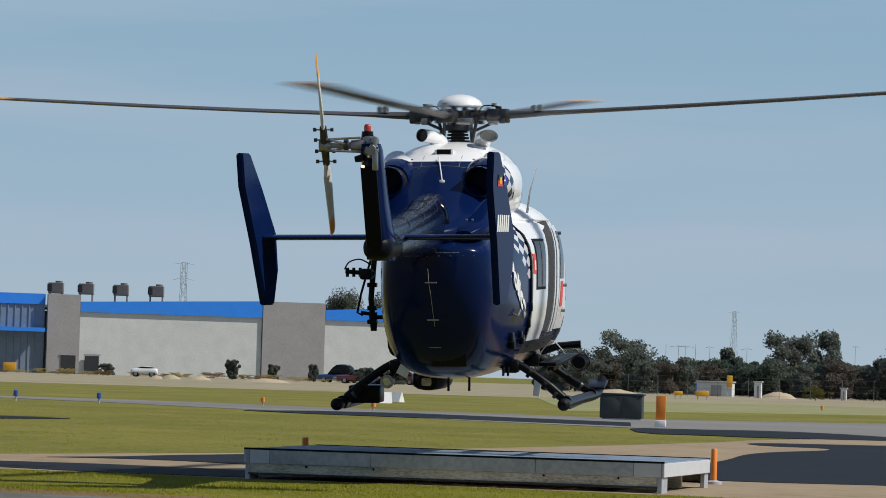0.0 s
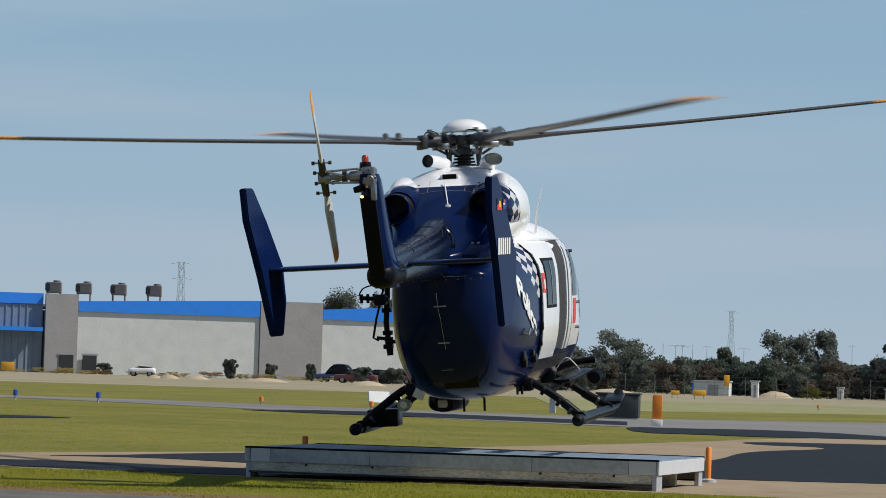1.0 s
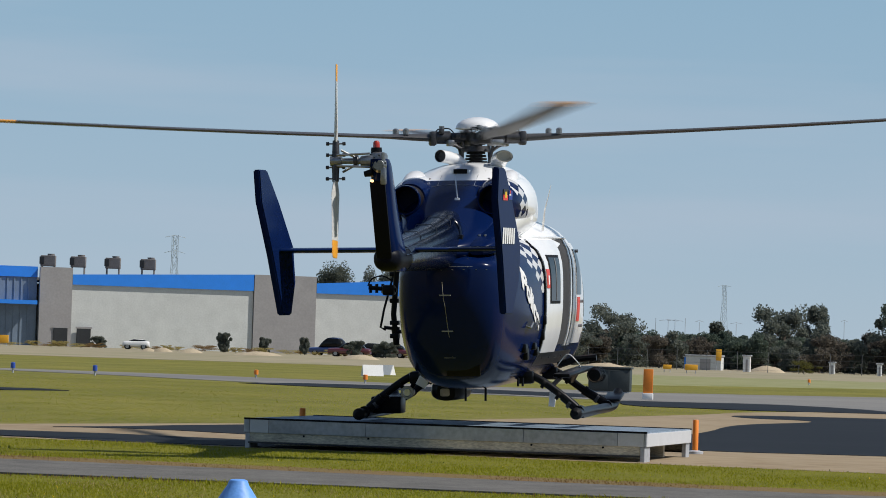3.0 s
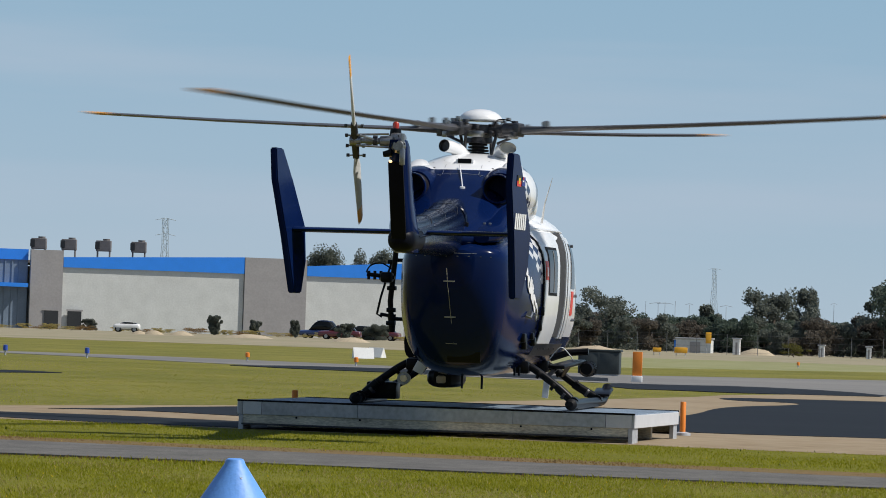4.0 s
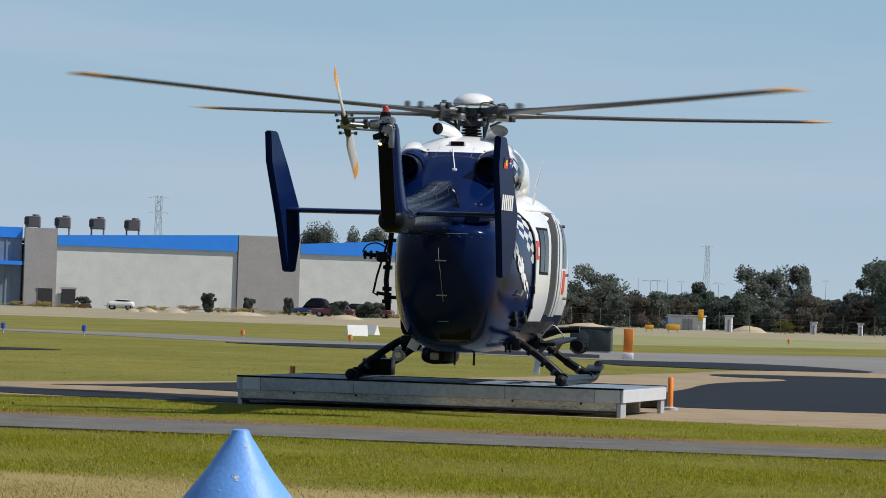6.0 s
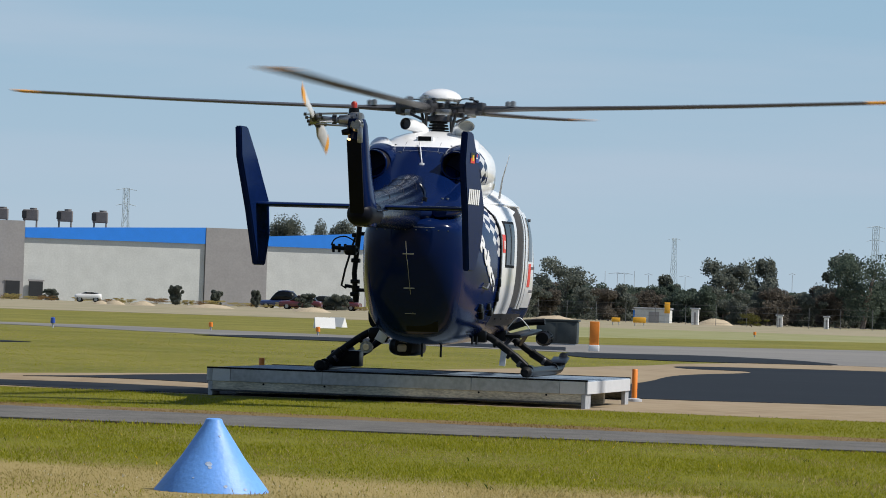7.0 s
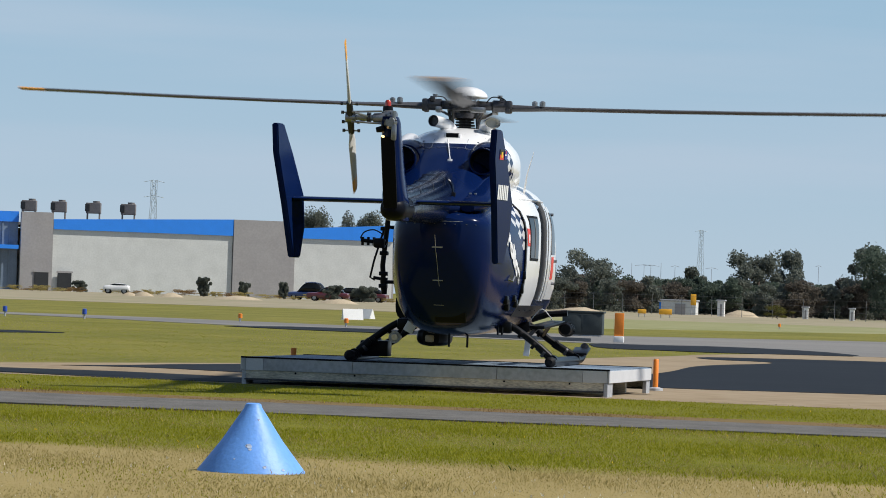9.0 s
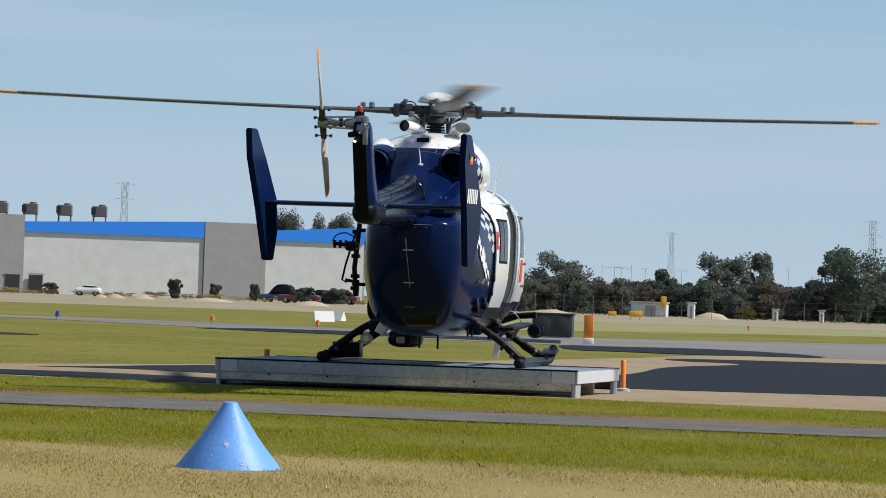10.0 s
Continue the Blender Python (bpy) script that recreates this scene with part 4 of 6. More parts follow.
# hub in rotor space: part centres lie on z = 0
bm = tube(B(), [(0, 0, -0.05), (0, 0, 0.05)], 0.15, 20)
part("hub", bm, M_DARKSTEEL, MAIN_ROTOR)
bm = tube(B(), [(0, 0, 0.088), (0, 0, 0.095)] + [(0, 0, 0.1 + 0.13 * math.sin(a)) for a in (0.05, .25, .5, .8, 1.1, 1.35, 1.5)], [0.19, 0.243] + [0.245 * math.cos(a) + 0.004 for a in (0.05, .25, .5, .8, 1.1, 1.35, 1.5)], 32)
part("hub_cap", bm, M_WHITE, MAIN_ROTOR, "white domed hub cap")
for i in range(4):
    q = Matrix.Rotation(radians(90 * i), 4, "Z")
    bm = tube(B(), [(0, 0.12, 0), (0, 0.3, 0), (0, 0.32, 0), (0, 0.52, 0)], [0.06, 0.055, 0.075, 0.07], 14)
    gr = part("blade_grip", bm, M_DARKSTEEL, MAIN_ROTOR)
    gr.matrix_basis = q
    part("grip_flange", box(B(), -0.075, 0.075, 0.47, 0.55, -0.085, 0.07, bevel=0.02), M_DARKSTEEL, gr)
    part("pitch_horn", box(B(), -0.24, -0.06, 0.3, 0.37, -0.1, -0.03, bevel=0.015), M_STEEL, gr)
    part("pitch_link", tube(B(), [(-0.22, 0.33, -0.07), (-0.14, 0.14, -0.16)], 0.016, 8), M_DARKSTEEL, gr)
    for bx, by, bz in ((-0.09, 0.24, 0.02), (0.09, 0.2, -0.05), (-0.06, 0.42, 0.07), (0.1, 0.5, -0.06)):
        part("linkage", box(B(), bx - .03, bx + .03, by - .03, by + .03, bz - .03, bz + .03, bevel=.01), M_DARKSTEEL, gr)
    part("bolt", tube(B(), [(0.05, 0.4, 0.09), (0.05, 0.4, 0.13)], 0.03, 10), M_STEEL, gr)
    part("hose", tube(B(), spline([(0.1, 0.24, 0.03), (0.12, 0.3, 0.1), (0.08, 0.42, 0.1), (0.03, 0.48, 0.06)], 4), 0.007, 6), M_BLACK, gr)

    def foil(y, c, th, z, tw):
        out = []
        for j in range(14):
            a = 2 * math.pi * j / 14
            x = 0.5 * c * math.cos(a) - 0.08 * c
            zz = 0.5 * th * math.sin(a) * (1 + 0.5 * math.cos(a))
            out.append((x * math.cos(tw) - zz * math.sin(tw), y, z + x * math.sin(tw) + zz * math.cos(tw)))
        return out
    cone_z = lambda y: 0.012 * y + 0.0024 * y * y
    ys = [(0.52, .1, .08), (0.75, .12, .07), (1.0, .3, .05), (1.3, .33, .042), (2.4, .33, .04), (3.6, .33, .038), (5.18, .33, .034)]
    bl = part("blade", rings(B(), [foil(y, c, th, cone_z(y) - 0.018, radians(3.2 - 0.6 * y)) for y, c, th in ys]), M_BLADE, MAIN_ROTOR, "grey rotor blade with a yellow tip")
    bl.matrix_basis = q
    BLADES.append((bl, q))
    part("tip", rings(B(), [foil(y, c, .034, cone_z(y) - 0.018, radians(3.2 - 0.6 * y)) for y, c in ((5.18, .331), (5.42, .33), (5.5, .2))]), M_YELLOW, bl, "yellow blade tip")
    for dx, y in ((-0.05, 0.82), (0.07, 0.92)):
        part("damper", tube(B(), [(dx, y, 0.02), (dx, y, 0.075), (dx, y, 0.09)], [0.035, 0.035, 0.015], 10), M_STEEL, bl)

TAIL_BASE = pose(-0.42, -6.78, 2.665)
TAIL_ROTOR = new("tail_rotor")
TAIL_ROTOR.parent = HELI
TAIL_ROTOR.matrix_basis = TAIL_BASE
part("tail_hub", tube(B(), [(-0.05, 0, 0), (0.06, 0, 0)], 0.05, 14), M_STEEL, TAIL_ROTOR)
for i in range(2):
    q = Matrix.Rotation(math.pi * i, 4, "X")
    gr = part("tail_grip", tube(B(), [(0, 0, 0.0), (0, 0, 0.2)], [0.04, 0.032], 10), M_DARKSTEEL, TAIL_ROTOR)
    gr.matrix_basis = q
    for z in (0.06, 0.17):
        part("grip_pin", tube(B(), [(-0.08, 0, z), (0.08, 0, z)], 0.008, 8), M_STEEL, gr)
        for e in (-0.08, 0.08):
            part("pin_weight", tube(B(), [(e - 0.014, 0, z), (e + 0.014, 0, z)], 0.018, 8), M_DARKSTEEL, gr)
    part("pitch_link", tube(B(), [(0.06, -0.06, 0.1), (0.22, -0.02, 0.02)], 0.012, 6), M_STEEL, gr)

    def tfoil(z, c, th, tw):
        return [(0.5 * th * math.sin(a) * math.cos(tw) - 0.5 * c * math.cos(a) * math.sin(tw), 0.5 * c * math.cos(a) * math.cos(tw) + 0.5 * th * math.sin(a) * math.sin(tw), z) for a in (2 * math.pi * j / 12 for j in range(12))]
    bl = part("tail_blade", rings(B(), [tfoil(z, c, th, radians(tw)) for z, c, th, tw in ((0.18, .06, .04, 12), (0.32, .17, .03, 16), (0.77, .17, .022, 9))]), M_BLADELIGHT, TAIL_ROTOR, "light grey tail rotor blade")
    bl.matrix_basis = q
    part("tail_tip", rings(B(), [tfoil(z, c, .02, radians(tw)) for z, c, tw in ((0.77, .171, 9), (0.91, .17, 7), (0.94, .12, 7))]), M_YELLOW, bl, "yellow blade tip")


# ------------------------------------------------------------ platform and near things
M_GALV = mat("galvanised steel beam", (0.43, 0.445, 0.47), 0.5, 0.2, var=0.22, scale=2.2, bump=0.05, bscale=90)
M_GALVDIRTY = mat("weathered steel skirt", (0.52, 0.48, 0.38), 0.7, 0.0, var=0.45, scale=2.4, bump=0.1, stretch=(1, 1, 3.5))
M_PALEPLATE = mat("pale unpainted plate", (0.58, 0.59, 0.61), 0.5, 0.1, var=0.06, scale=6)
M_DECK = mat("dark deck boards", (0.2, 0.26, 0.33), 0.5, 0.0, var=0.3, scale=5, bump=0.1)
M_ORANGE = mat("orange marker plastic", (0.75, 0.22, 0.02), 0.5, var=0.08, scale=10)
M_CONEBLUE = mat("faded blue cone paint", (0.13, 0.33, 0.78), 0.5, var=0.1, scale=5, bump=0.12, bscale=40)
M_CHIP = mat("chipped pale paint", (0.42, 0.52, 0.68), 0.7, var=0.15, scale=30)

PLAT_W, PLAT_D, PLAT_Z = 4.45, 3.2, 0.325
PLATFORM = thing("landing_platform", pose(0, 0, 0, 0, 0, -11.5), "low grey steel helicopter landing platform with dark deck boards", "platform")
hw, hd = PLAT_W / 2, PLAT_D / 2
n = 16
for i in range(n):
    y0 = -hd + 0.02 + (PLAT_D - 0.04) * i / n
    part("deck_board", box(B(), -hw + 0.01, hw - 0.01, y0 + 0.004, y0 + (PLAT_D - 0.04) / n - 0.004, PLAT_Z - 0.03, PLAT_Z + 0.002 * (i % 3 - 1), bevel=0.004), M_DECK, PLATFORM, smooth=False)
for y in (-hd + 0.012, hd - 0.012):
    part("deck_trim", box(B(), -hw, hw, y - 0.014, y + 0.014, PLAT_Z - 0.012, PLAT_Z + 0.008, bevel=0.003), M_BLACK, PLATFORM, smooth=False)
cuts = [-hw, -hw + 0.065, -hw + 0.28, -0.86, 0.88, hw - 0.32, hw - 0.03, hw]
mats = [M_GALV, M_PALEPLATE, M_GALV, M_GALV, M_GALV, M_PALEPLATE, M_GALV]
for s in (-1, 1):
    for a, b, m in zip(cuts, cuts[1:], mats):
        y0 = -hd if s < 0 else hd - 0.03
        part("edge_beam", box(B(), a + 0.002, b - 0.002, y0, y0 + 0.03, PLAT_Z - 0.155, PLAT_Z - 0.012, bevel=0.004), m, PLATFORM, smooth=False)
    y0 = -hd + 0.014 if s < 0 else hd - 0.034
    sk = part("skirt_beam", box(B(), -hw + 0.05, hw - 0.075, y0, y0 + 0.02, 0.075, PLAT_Z - 0.155, bevel=0.003), M_GALVDIRTY, PLATFORM, smooth=False)
    part("lower_flange", box(B(), -hw + 0.05, hw - 0.075, y0 - 0.012, y0 + 0.07, 0.055, 0.075, bevel=0.003), M_DARKSTEEL, sk, smooth=False)
    for x in (-1.55, -0.83, 0.97, 1.75):
        part("bolt", tube(B(), [(x, y0 - 0.012, PLAT_Z - 0.175), (x, y0 + 0.002, PLAT_Z - 0.175)], 0.012, 8), M_BLACK, sk)
for s in (-1, 1):
    x0 = hw - 0.03 if s > 0 else -hw
    part("end_beam", box(B(), x0, x0 + 0.03, -hd + 0.032, hd - 0.032, PLAT_Z - 0.155, PLAT_Z - 0.012, bevel=0.004), M_PALEPLATE, PLATFORM, smooth=False)
for x in (hw - 0.07, -hw + 0.02):
    for y, y1 in ((-hd + 0.004, -hd + 0.36), (hd - 0.26, hd - 0.004)):
        part("leg", box(B(), x, x + 0.05, y, y1, 0.0, PLAT_Z - 0.157, bevel=0.006), M_GALV, PLATFORM, smooth=False)
part("cross_member", box(B(), hw - 0.62, hw - 0.56, -hd + 0.04, hd - 0.04, 0.05, PLAT_Z - 0.04), M_GALVDIRTY, PLATFORM, smooth=False)
for y in (-0.55, 0.55):
    part("under_beam", box(B(), -hw + 0.1, hw - 0.15, y - 0.05, y + 0.05, 0.02, PLAT_Z - 0.04), M_GALVDIRTY, PLATFORM, smooth=False)


def marker_post(x, y, h, r=0.035, base=True):
    ob = thing("marker_post", pose(x, y, 0), "orange plastic marker post beside the platform", "post", "marker posts")
    part("post", tube(B(), [(0, 0, 0.0), (0, 0, h - 0.01), (0, 0, h)], [r, r, r * 0.8], 12), M_ORANGE, ob)
    part("foot", tube(B(), [(0, 0, 0.0), (0, 0, 0.035), (0, 0, 0.05)], [0.1, 0.1, 0.05], 14), M_GALV, ob)
    return ob


marker_post(2.63, 2.77, 0.41)
marker_post(-1.98, 1.75, 0.41)


def cone(x, y):
    ob = thing("marker_cone", pose(x, y, 0), "faded blue airfield marker cone standing in dry grass", "cone")
    prof = [(0.34, 0.0), (0.336, 0.012), (0.19, 0.2), (0.058, 0.4), (0.048, 0.426), (0.034, 0.432)]
    loops = [[(r * math.cos(a) * (1 + 0.006 * math.sin(3 * a)), r * math.sin(a), z) for a in (2 * math.pi * j / 56 for j in range(56))] for r, z in prof]
    part("cone_shell", rings(B(), loops), M_CONEBLUE, ob, angle=30)
    rnd = random.Random(4)
    for az, z, s in ((-93, 0.17, 0.02), (-90, 0.15, 0.011), (-72, 0.045, 0.013), (-50, 0.03, 0.012), (-66, 0.33, 0.009), (-110, 0.09, 0.006)):
        a = radians(az)
        r = np.interp(z, [q[1] for q in prof[1:]], [q[0] for q in prof[1:]]) + 0.001
        nrm = Vector((math.cos(a), math.sin(a), 0.72)).normalized()
        bm = plate(B(), [(s * (0.7 + 0.5 * rnd.random()) * math.cos(w), s * (0.6 + 0.4 * rnd.random()) * math.sin(w)) for w in (2 * math.pi * j / 9 for j in range(14))], 0.003)
        m = Matrix.Translation((r * math.cos(a), r * math.sin(a), z)) @ nrm.to_track_quat("Z", "Y").to_matrix().to_4x4()
        bmesh.ops.transform(bm, matrix=m, verts=bm.verts[:])
        part("paint_chip", bm, M_CHIP, ob)
    return ob


cone(-1.22, -25.00)


# ---- grass blades and weeds in the foreground
def blade_mat(name, a, b, glow=0.5):
    """Thin leaves: each its own shade, and some light comes through them."""
    m = bpy.data.materials.new(name)
    m.use_nodes = True
    n, l = m.node_tree.nodes, m.node_tree.links
    p = n["Principled BSDF"]
    p.inputs["Roughness"].default_value, p.inputs["Specular IOR Level"].default_value = 0.7, 0.15
    g = n.new("ShaderNodeNewGeometry")
    x = n.new("ShaderNodeMix")
    x.data_type = "RGBA"
    x.inputs[6].default_value, x.inputs[7].default_value = (*a, 1), (*b, 1)
    tr, ms = n.new("ShaderNodeBsdfTranslucent"), n.new("ShaderNodeMixShader")
    ms.inputs[0].default_value = glow
    l.new(g.outputs["Random Per Island"], x.inputs[0])
    l.new(x.outputs[2], p.inputs["Base Color"]), l.new(x.outputs[2], tr.inputs[0])
    l.new(p.outputs[0], ms.inputs[1]), l.new(tr.outputs[0], ms.inputs[2])
    l.new(ms.outputs[0], n["Material Output"].inputs[0])
    return m


def leaf_mesh(name, quads, material):
    """One mesh of loose four-cornered leaves from an array (count, 4, 3)."""
    k = len(quads)
    me = bpy.data.meshes.new(name)
    me.vertices.add(4 * k), me.loops.add(4 * k), me.polygons.add(k)
    me.vertices.foreach_set("co", quads.reshape(-1).astype(np.float32))
    me.loops.foreach_set("vertex_index", np.arange(4 * k, dtype=np.int32))
    me.polygons.foreach_set("loop_start", np.arange(0, 4 * k, 4, dtype=np.int32))
    me.update(calc_edges=True)
    me.materials.append(material)
    return me


def blades(name, label, count, y0, y1, h0, h1, w, material, seed, patch=0.0, keep=None, lean=0.9):
    """Many single leaves of grass over the strip of ground that the view sweeps."""
    r = np.random.RandomState(seed)
    y = r.uniform(y0, y1, count)
    x = r.uniform(-1, 1, count) * (0.118 * (y + 53) + 0.4)
    if patch:
        f = np.sin(x * 2.1 * patch + seed) * np.cos(y * 1.3 * patch + 2 * seed) + np.sin(x * 5.3 * patch + y * 1.9 * patch)
        ok = f + r.uniform(-.6, .6, count) > 0.75
        x, y = x[ok], y[ok]
    if keep is not None:
        ok = keep(x, y, r.uniform(-1, 1, len(x)))
        x, y = x[ok], y[ok]
    k = len(x)
    h = r.uniform(h0, h1, k) * (0.85 + 0.3 * np.sin(x * 1.7 + seed) * np.sin(y * 1.1))
    a, q = r.uniform(0, 6.283, k), r.uniform(0.1, lean, k)
    d = np.stack([np.cos(a), np.sin(a), np.zeros(k)], 1)
    s = np.stack([-np.sin(a), np.cos(a), np.zeros(k)], 1) * w
    o = np.stack([x, y, np.full(k, -0.004)], 1)
    up = np.array([0, 0, 1.0])
    mid = o + d * (h * q * .4)[:, None] + up * (h * .62)[:, None]
    tip = o + d * (h * q)[:, None] + up * h[:, None]
    quads = np.stack([o - s, o + s, mid + s * .7, tip], 1)
    return tagged(new(name, leaf_mesh(name, quads, material)), label, "grass", kind="stuff")


M_LEAFG = blade_mat("green grass leaf", (0.2, 0.215, 0.008), (0.36, 0.345, 0.035))
M_LEAFD = blade_mat("straw grass leaf", (0.3116, 0.2542, 0.082), (0.4756, 0.3936, 0.1722))
M_LEAFB = blade_mat("brown dead grass leaf", (0.17, 0.1, 0.04), (0.32, 0.21, 0.09))
M_FLOWER = blade_mat("yellow petal", (0.75, 0.5, 0.02), (0.85, 0.62, 0.05))
M_CLOVER = blade_mat("pale clover petal", (0.6, 0.56, 0.42), (0.75, 0.72, 0.6))
M_WEED = blade_mat("dark weed leaf", (0.04, 0.065, 0.01), (0.09, 0.12, 0.02))
PATH_NEAR = lambda x: -13.25 - 0.2 * x
PATH_FAR = lambda x: -10.1 - 0.33 * x
APRON_EDGE = lambda x: -0.112 + -0.3353 * (x - (-5.328))
blades("grass_lawn", "short green and straw grass blades", 210000, -26.5, -12.8, 0.010, 0.032, 0.0042, M_LEAFG, 1, keep=lambda x, y, u: (y + 0.45 * x + 0.6 * u > -22.7) & (y < PATH_NEAR(x) + 0.06 * u))
blades("grass_straw", "dry straw stalks in the lawn", 52000, -27.0, -14.0, 0.014, 0.045, 0.003, M_LEAFD, 2, patch=0.7)
blades("grass_dry", "dry mown straw grass", 150000, -31.0, -20.5, 0.008, 0.024, 0.003, M_LEAFD, 3, keep=lambda x, y, u: y + 0.45 * x + 0.7 * u < -22.4)
blades("grass_dry_green", "green blades among the straw", 16000, -31.0, -22.5, 0.01, 0.034, 0.0045, M_LEAFG, 7, patch=0.5)
blades("path_edge_grass", "brown dead grass along the path", 48000, -12.6, -6.0, 0.012, 0.035, 0.006, M_LEAFB, 6, keep=lambda x, y, u: (y > PATH_FAR(x) + 0.06 * u) & (y < PATH_FAR(x) + 1.35 + 0.4 * u))
blades("path_near_grass", "ragged grass leaning over the path edge", 26000, -16.2, -10.5, 0.015, 0.05, 0.005, M_LEAFG, 21, keep=lambda x, y, u: (y < PATH_NEAR(x) + 0.08 * u) & (y > PATH_NEAR(x) - 0.55 + 0.3 * u))
blades("path_near_straw", "brown dead grass at the path edge", 16000, -16.2, -10.5, 0.012, 0.04, 0.005, M_LEAFB, 22, keep=lambda x, y, u: (y < PATH_NEAR(x) + 0.12 * u) & (y > PATH_NEAR(x) - 0.35 + 0.25 * u))
blades("weeds", "dark leafy weeds in the grass", 20000, -24.0, -2.0, 0.015, 0.045, 0.007, M_WEED, 4, patch=2.2, keep=lambda x, y, u: ((y < -14) | (y > -10)) & (np.sin(x * 3.7) * np.sin(y * 2.9 + x) > 0.8))
blades("apron_grass", "short grass blades beside the apron", 110000, -11.0, 0.3, 0.010, 0.032, 0.005, M_LEAFG, 5, keep=lambda x, y, u: (y < APRON_EDGE(x) + 0.25 * u) & (y > PATH_FAR(x) + 1.1 + 0.4 * u))
blades("far_grass", "tufts of grass beyond the apron", 90000, 8.0, 75.0, 0.008, 0.02, 0.007, M_LEAFG, 8, keep=lambda x, y, u: (x < -6.5 + (y - 7) * 0.35 + 0.5 * u) & (y < 60 - 1.6 * x))
blades("far_straw", "straw tufts beyond the apron", 40000, 8.0, 75.0, 0.008, 0.022, 0.006, M_LEAFD, 9, patch=0.25, keep=lambda x, y, u: (x < -6.5 + (y - 7) * 0.35 + 0.5 * u) & (y < 60 - 1.6 * x))
blades("grass_stalks", "long pale seed stalks in the lawn", 1100, -26.0, -13.5, 0.03, 0.075, 0.0013, M_LEAFD, 11, keep=lambda x, y, u: y < PATH_NEAR(x))
blades("clover_heads", "small pale clover heads in the straw", 900, -30.0, -23.0, 0.012, 0.03, 0.007, M_CLOVER, 14, keep=lambda x, y, u: y + 0.45 * x < -23.6)
blades("wildflowers", "small yellow wildflowers in the lawn", 160, -22.0, -5.0, 0.02, 0.035, 0.006, M_FLOWER, 12, keep=lambda x, y, u: (y < -14) | (y > -9.5))


# ------------------------------------------------------------ far things
# grey warehouse with a blue fascia, rooftop units and ground-floor openings
M_PANEL = mat("pale precast concrete", (0.55, 0.565, 0.55), 0.85, var=0.1, scale=0.6, bump=0.25, bscale=3)
M_PANELGREY = mat("grey precast concrete", (0.3, 0.29, 0.29), 0.85, var=0.09, scale=0.5)
M_FASCIA = mat("blue steel fascia", (0.02, 0.22, 0.78), 0.5, var=0.06, scale=1)
M_SHEETING = mat("blue-grey ribbed sheeting", (0.16, 0.21, 0.28), 0.5, var=0.15, scale=1)
M_ROOFUNIT = mat("brown-grey roof plant", (0.16, 0.15, 0.15), 0.7, var=0.25, scale=1)
M_DARKDOOR = mat("dark doorway", (0.02, 0.022, 0.025), 0.5, var=0.2, scale=1)
M_LATTICE = mat("galvanised lattice far off", (0.36, 0.42, 0.48), 0.7, var=0.1, scale=1)
# distance haze is put into these three leaf colours, paler and greyer
M_FOLIAGE = blade_mat("hazy eucalypt leaf", (0.12, 0.14, 0.12), (0.185, 0.2, 0.165))
M_FOLIAGEDARK = blade_mat("hazy dark tree leaf", (0.08, 0.11, 0.088), (0.13, 0.165, 0.125))
M_FOLIAGERED = blade_mat("hazy brownish shrub leaf", (0.12, 0.105, 0.088), (0.17, 0.15, 0.12))
M_SHRUBYEL = blade_mat("yellow-green shrub leaf", (0.09, 0.09, 0.02), (0.14, 0.13, 0.04))
M_BARK = mat("grey bark", (0.16, 0.13, 0.11), 0.9, var=0.3, scale=2)
M_SIGN = mat("yellow sign face", (0.72, 0.36, 0.02), 0.5, var=0.08, scale=4)
M_FARWHITE = mat("white painted metal", (0.75, 0.75, 0.74), 0.35, var=0.06, scale=2)
M_BOXGREEN = mat("dark green cabinet paint", (0.03, 0.04, 0.042), 0.6, var=0.2, scale=4)
M_BLUEPOST = mat("blue marker plastic", (0.03, 0.08, 0.4), 0.4, var=0.1)
M_SAND = mat("heaped sand", (0.4, 0.33, 0.23), 0.95, var=0.15, scale=1, bump=0.3, bscale=6)
M_FENCE = mat("grey wire fence", (0.14, 0.145, 0.15), 0.7, 0.3, var=0.2, scale=2)

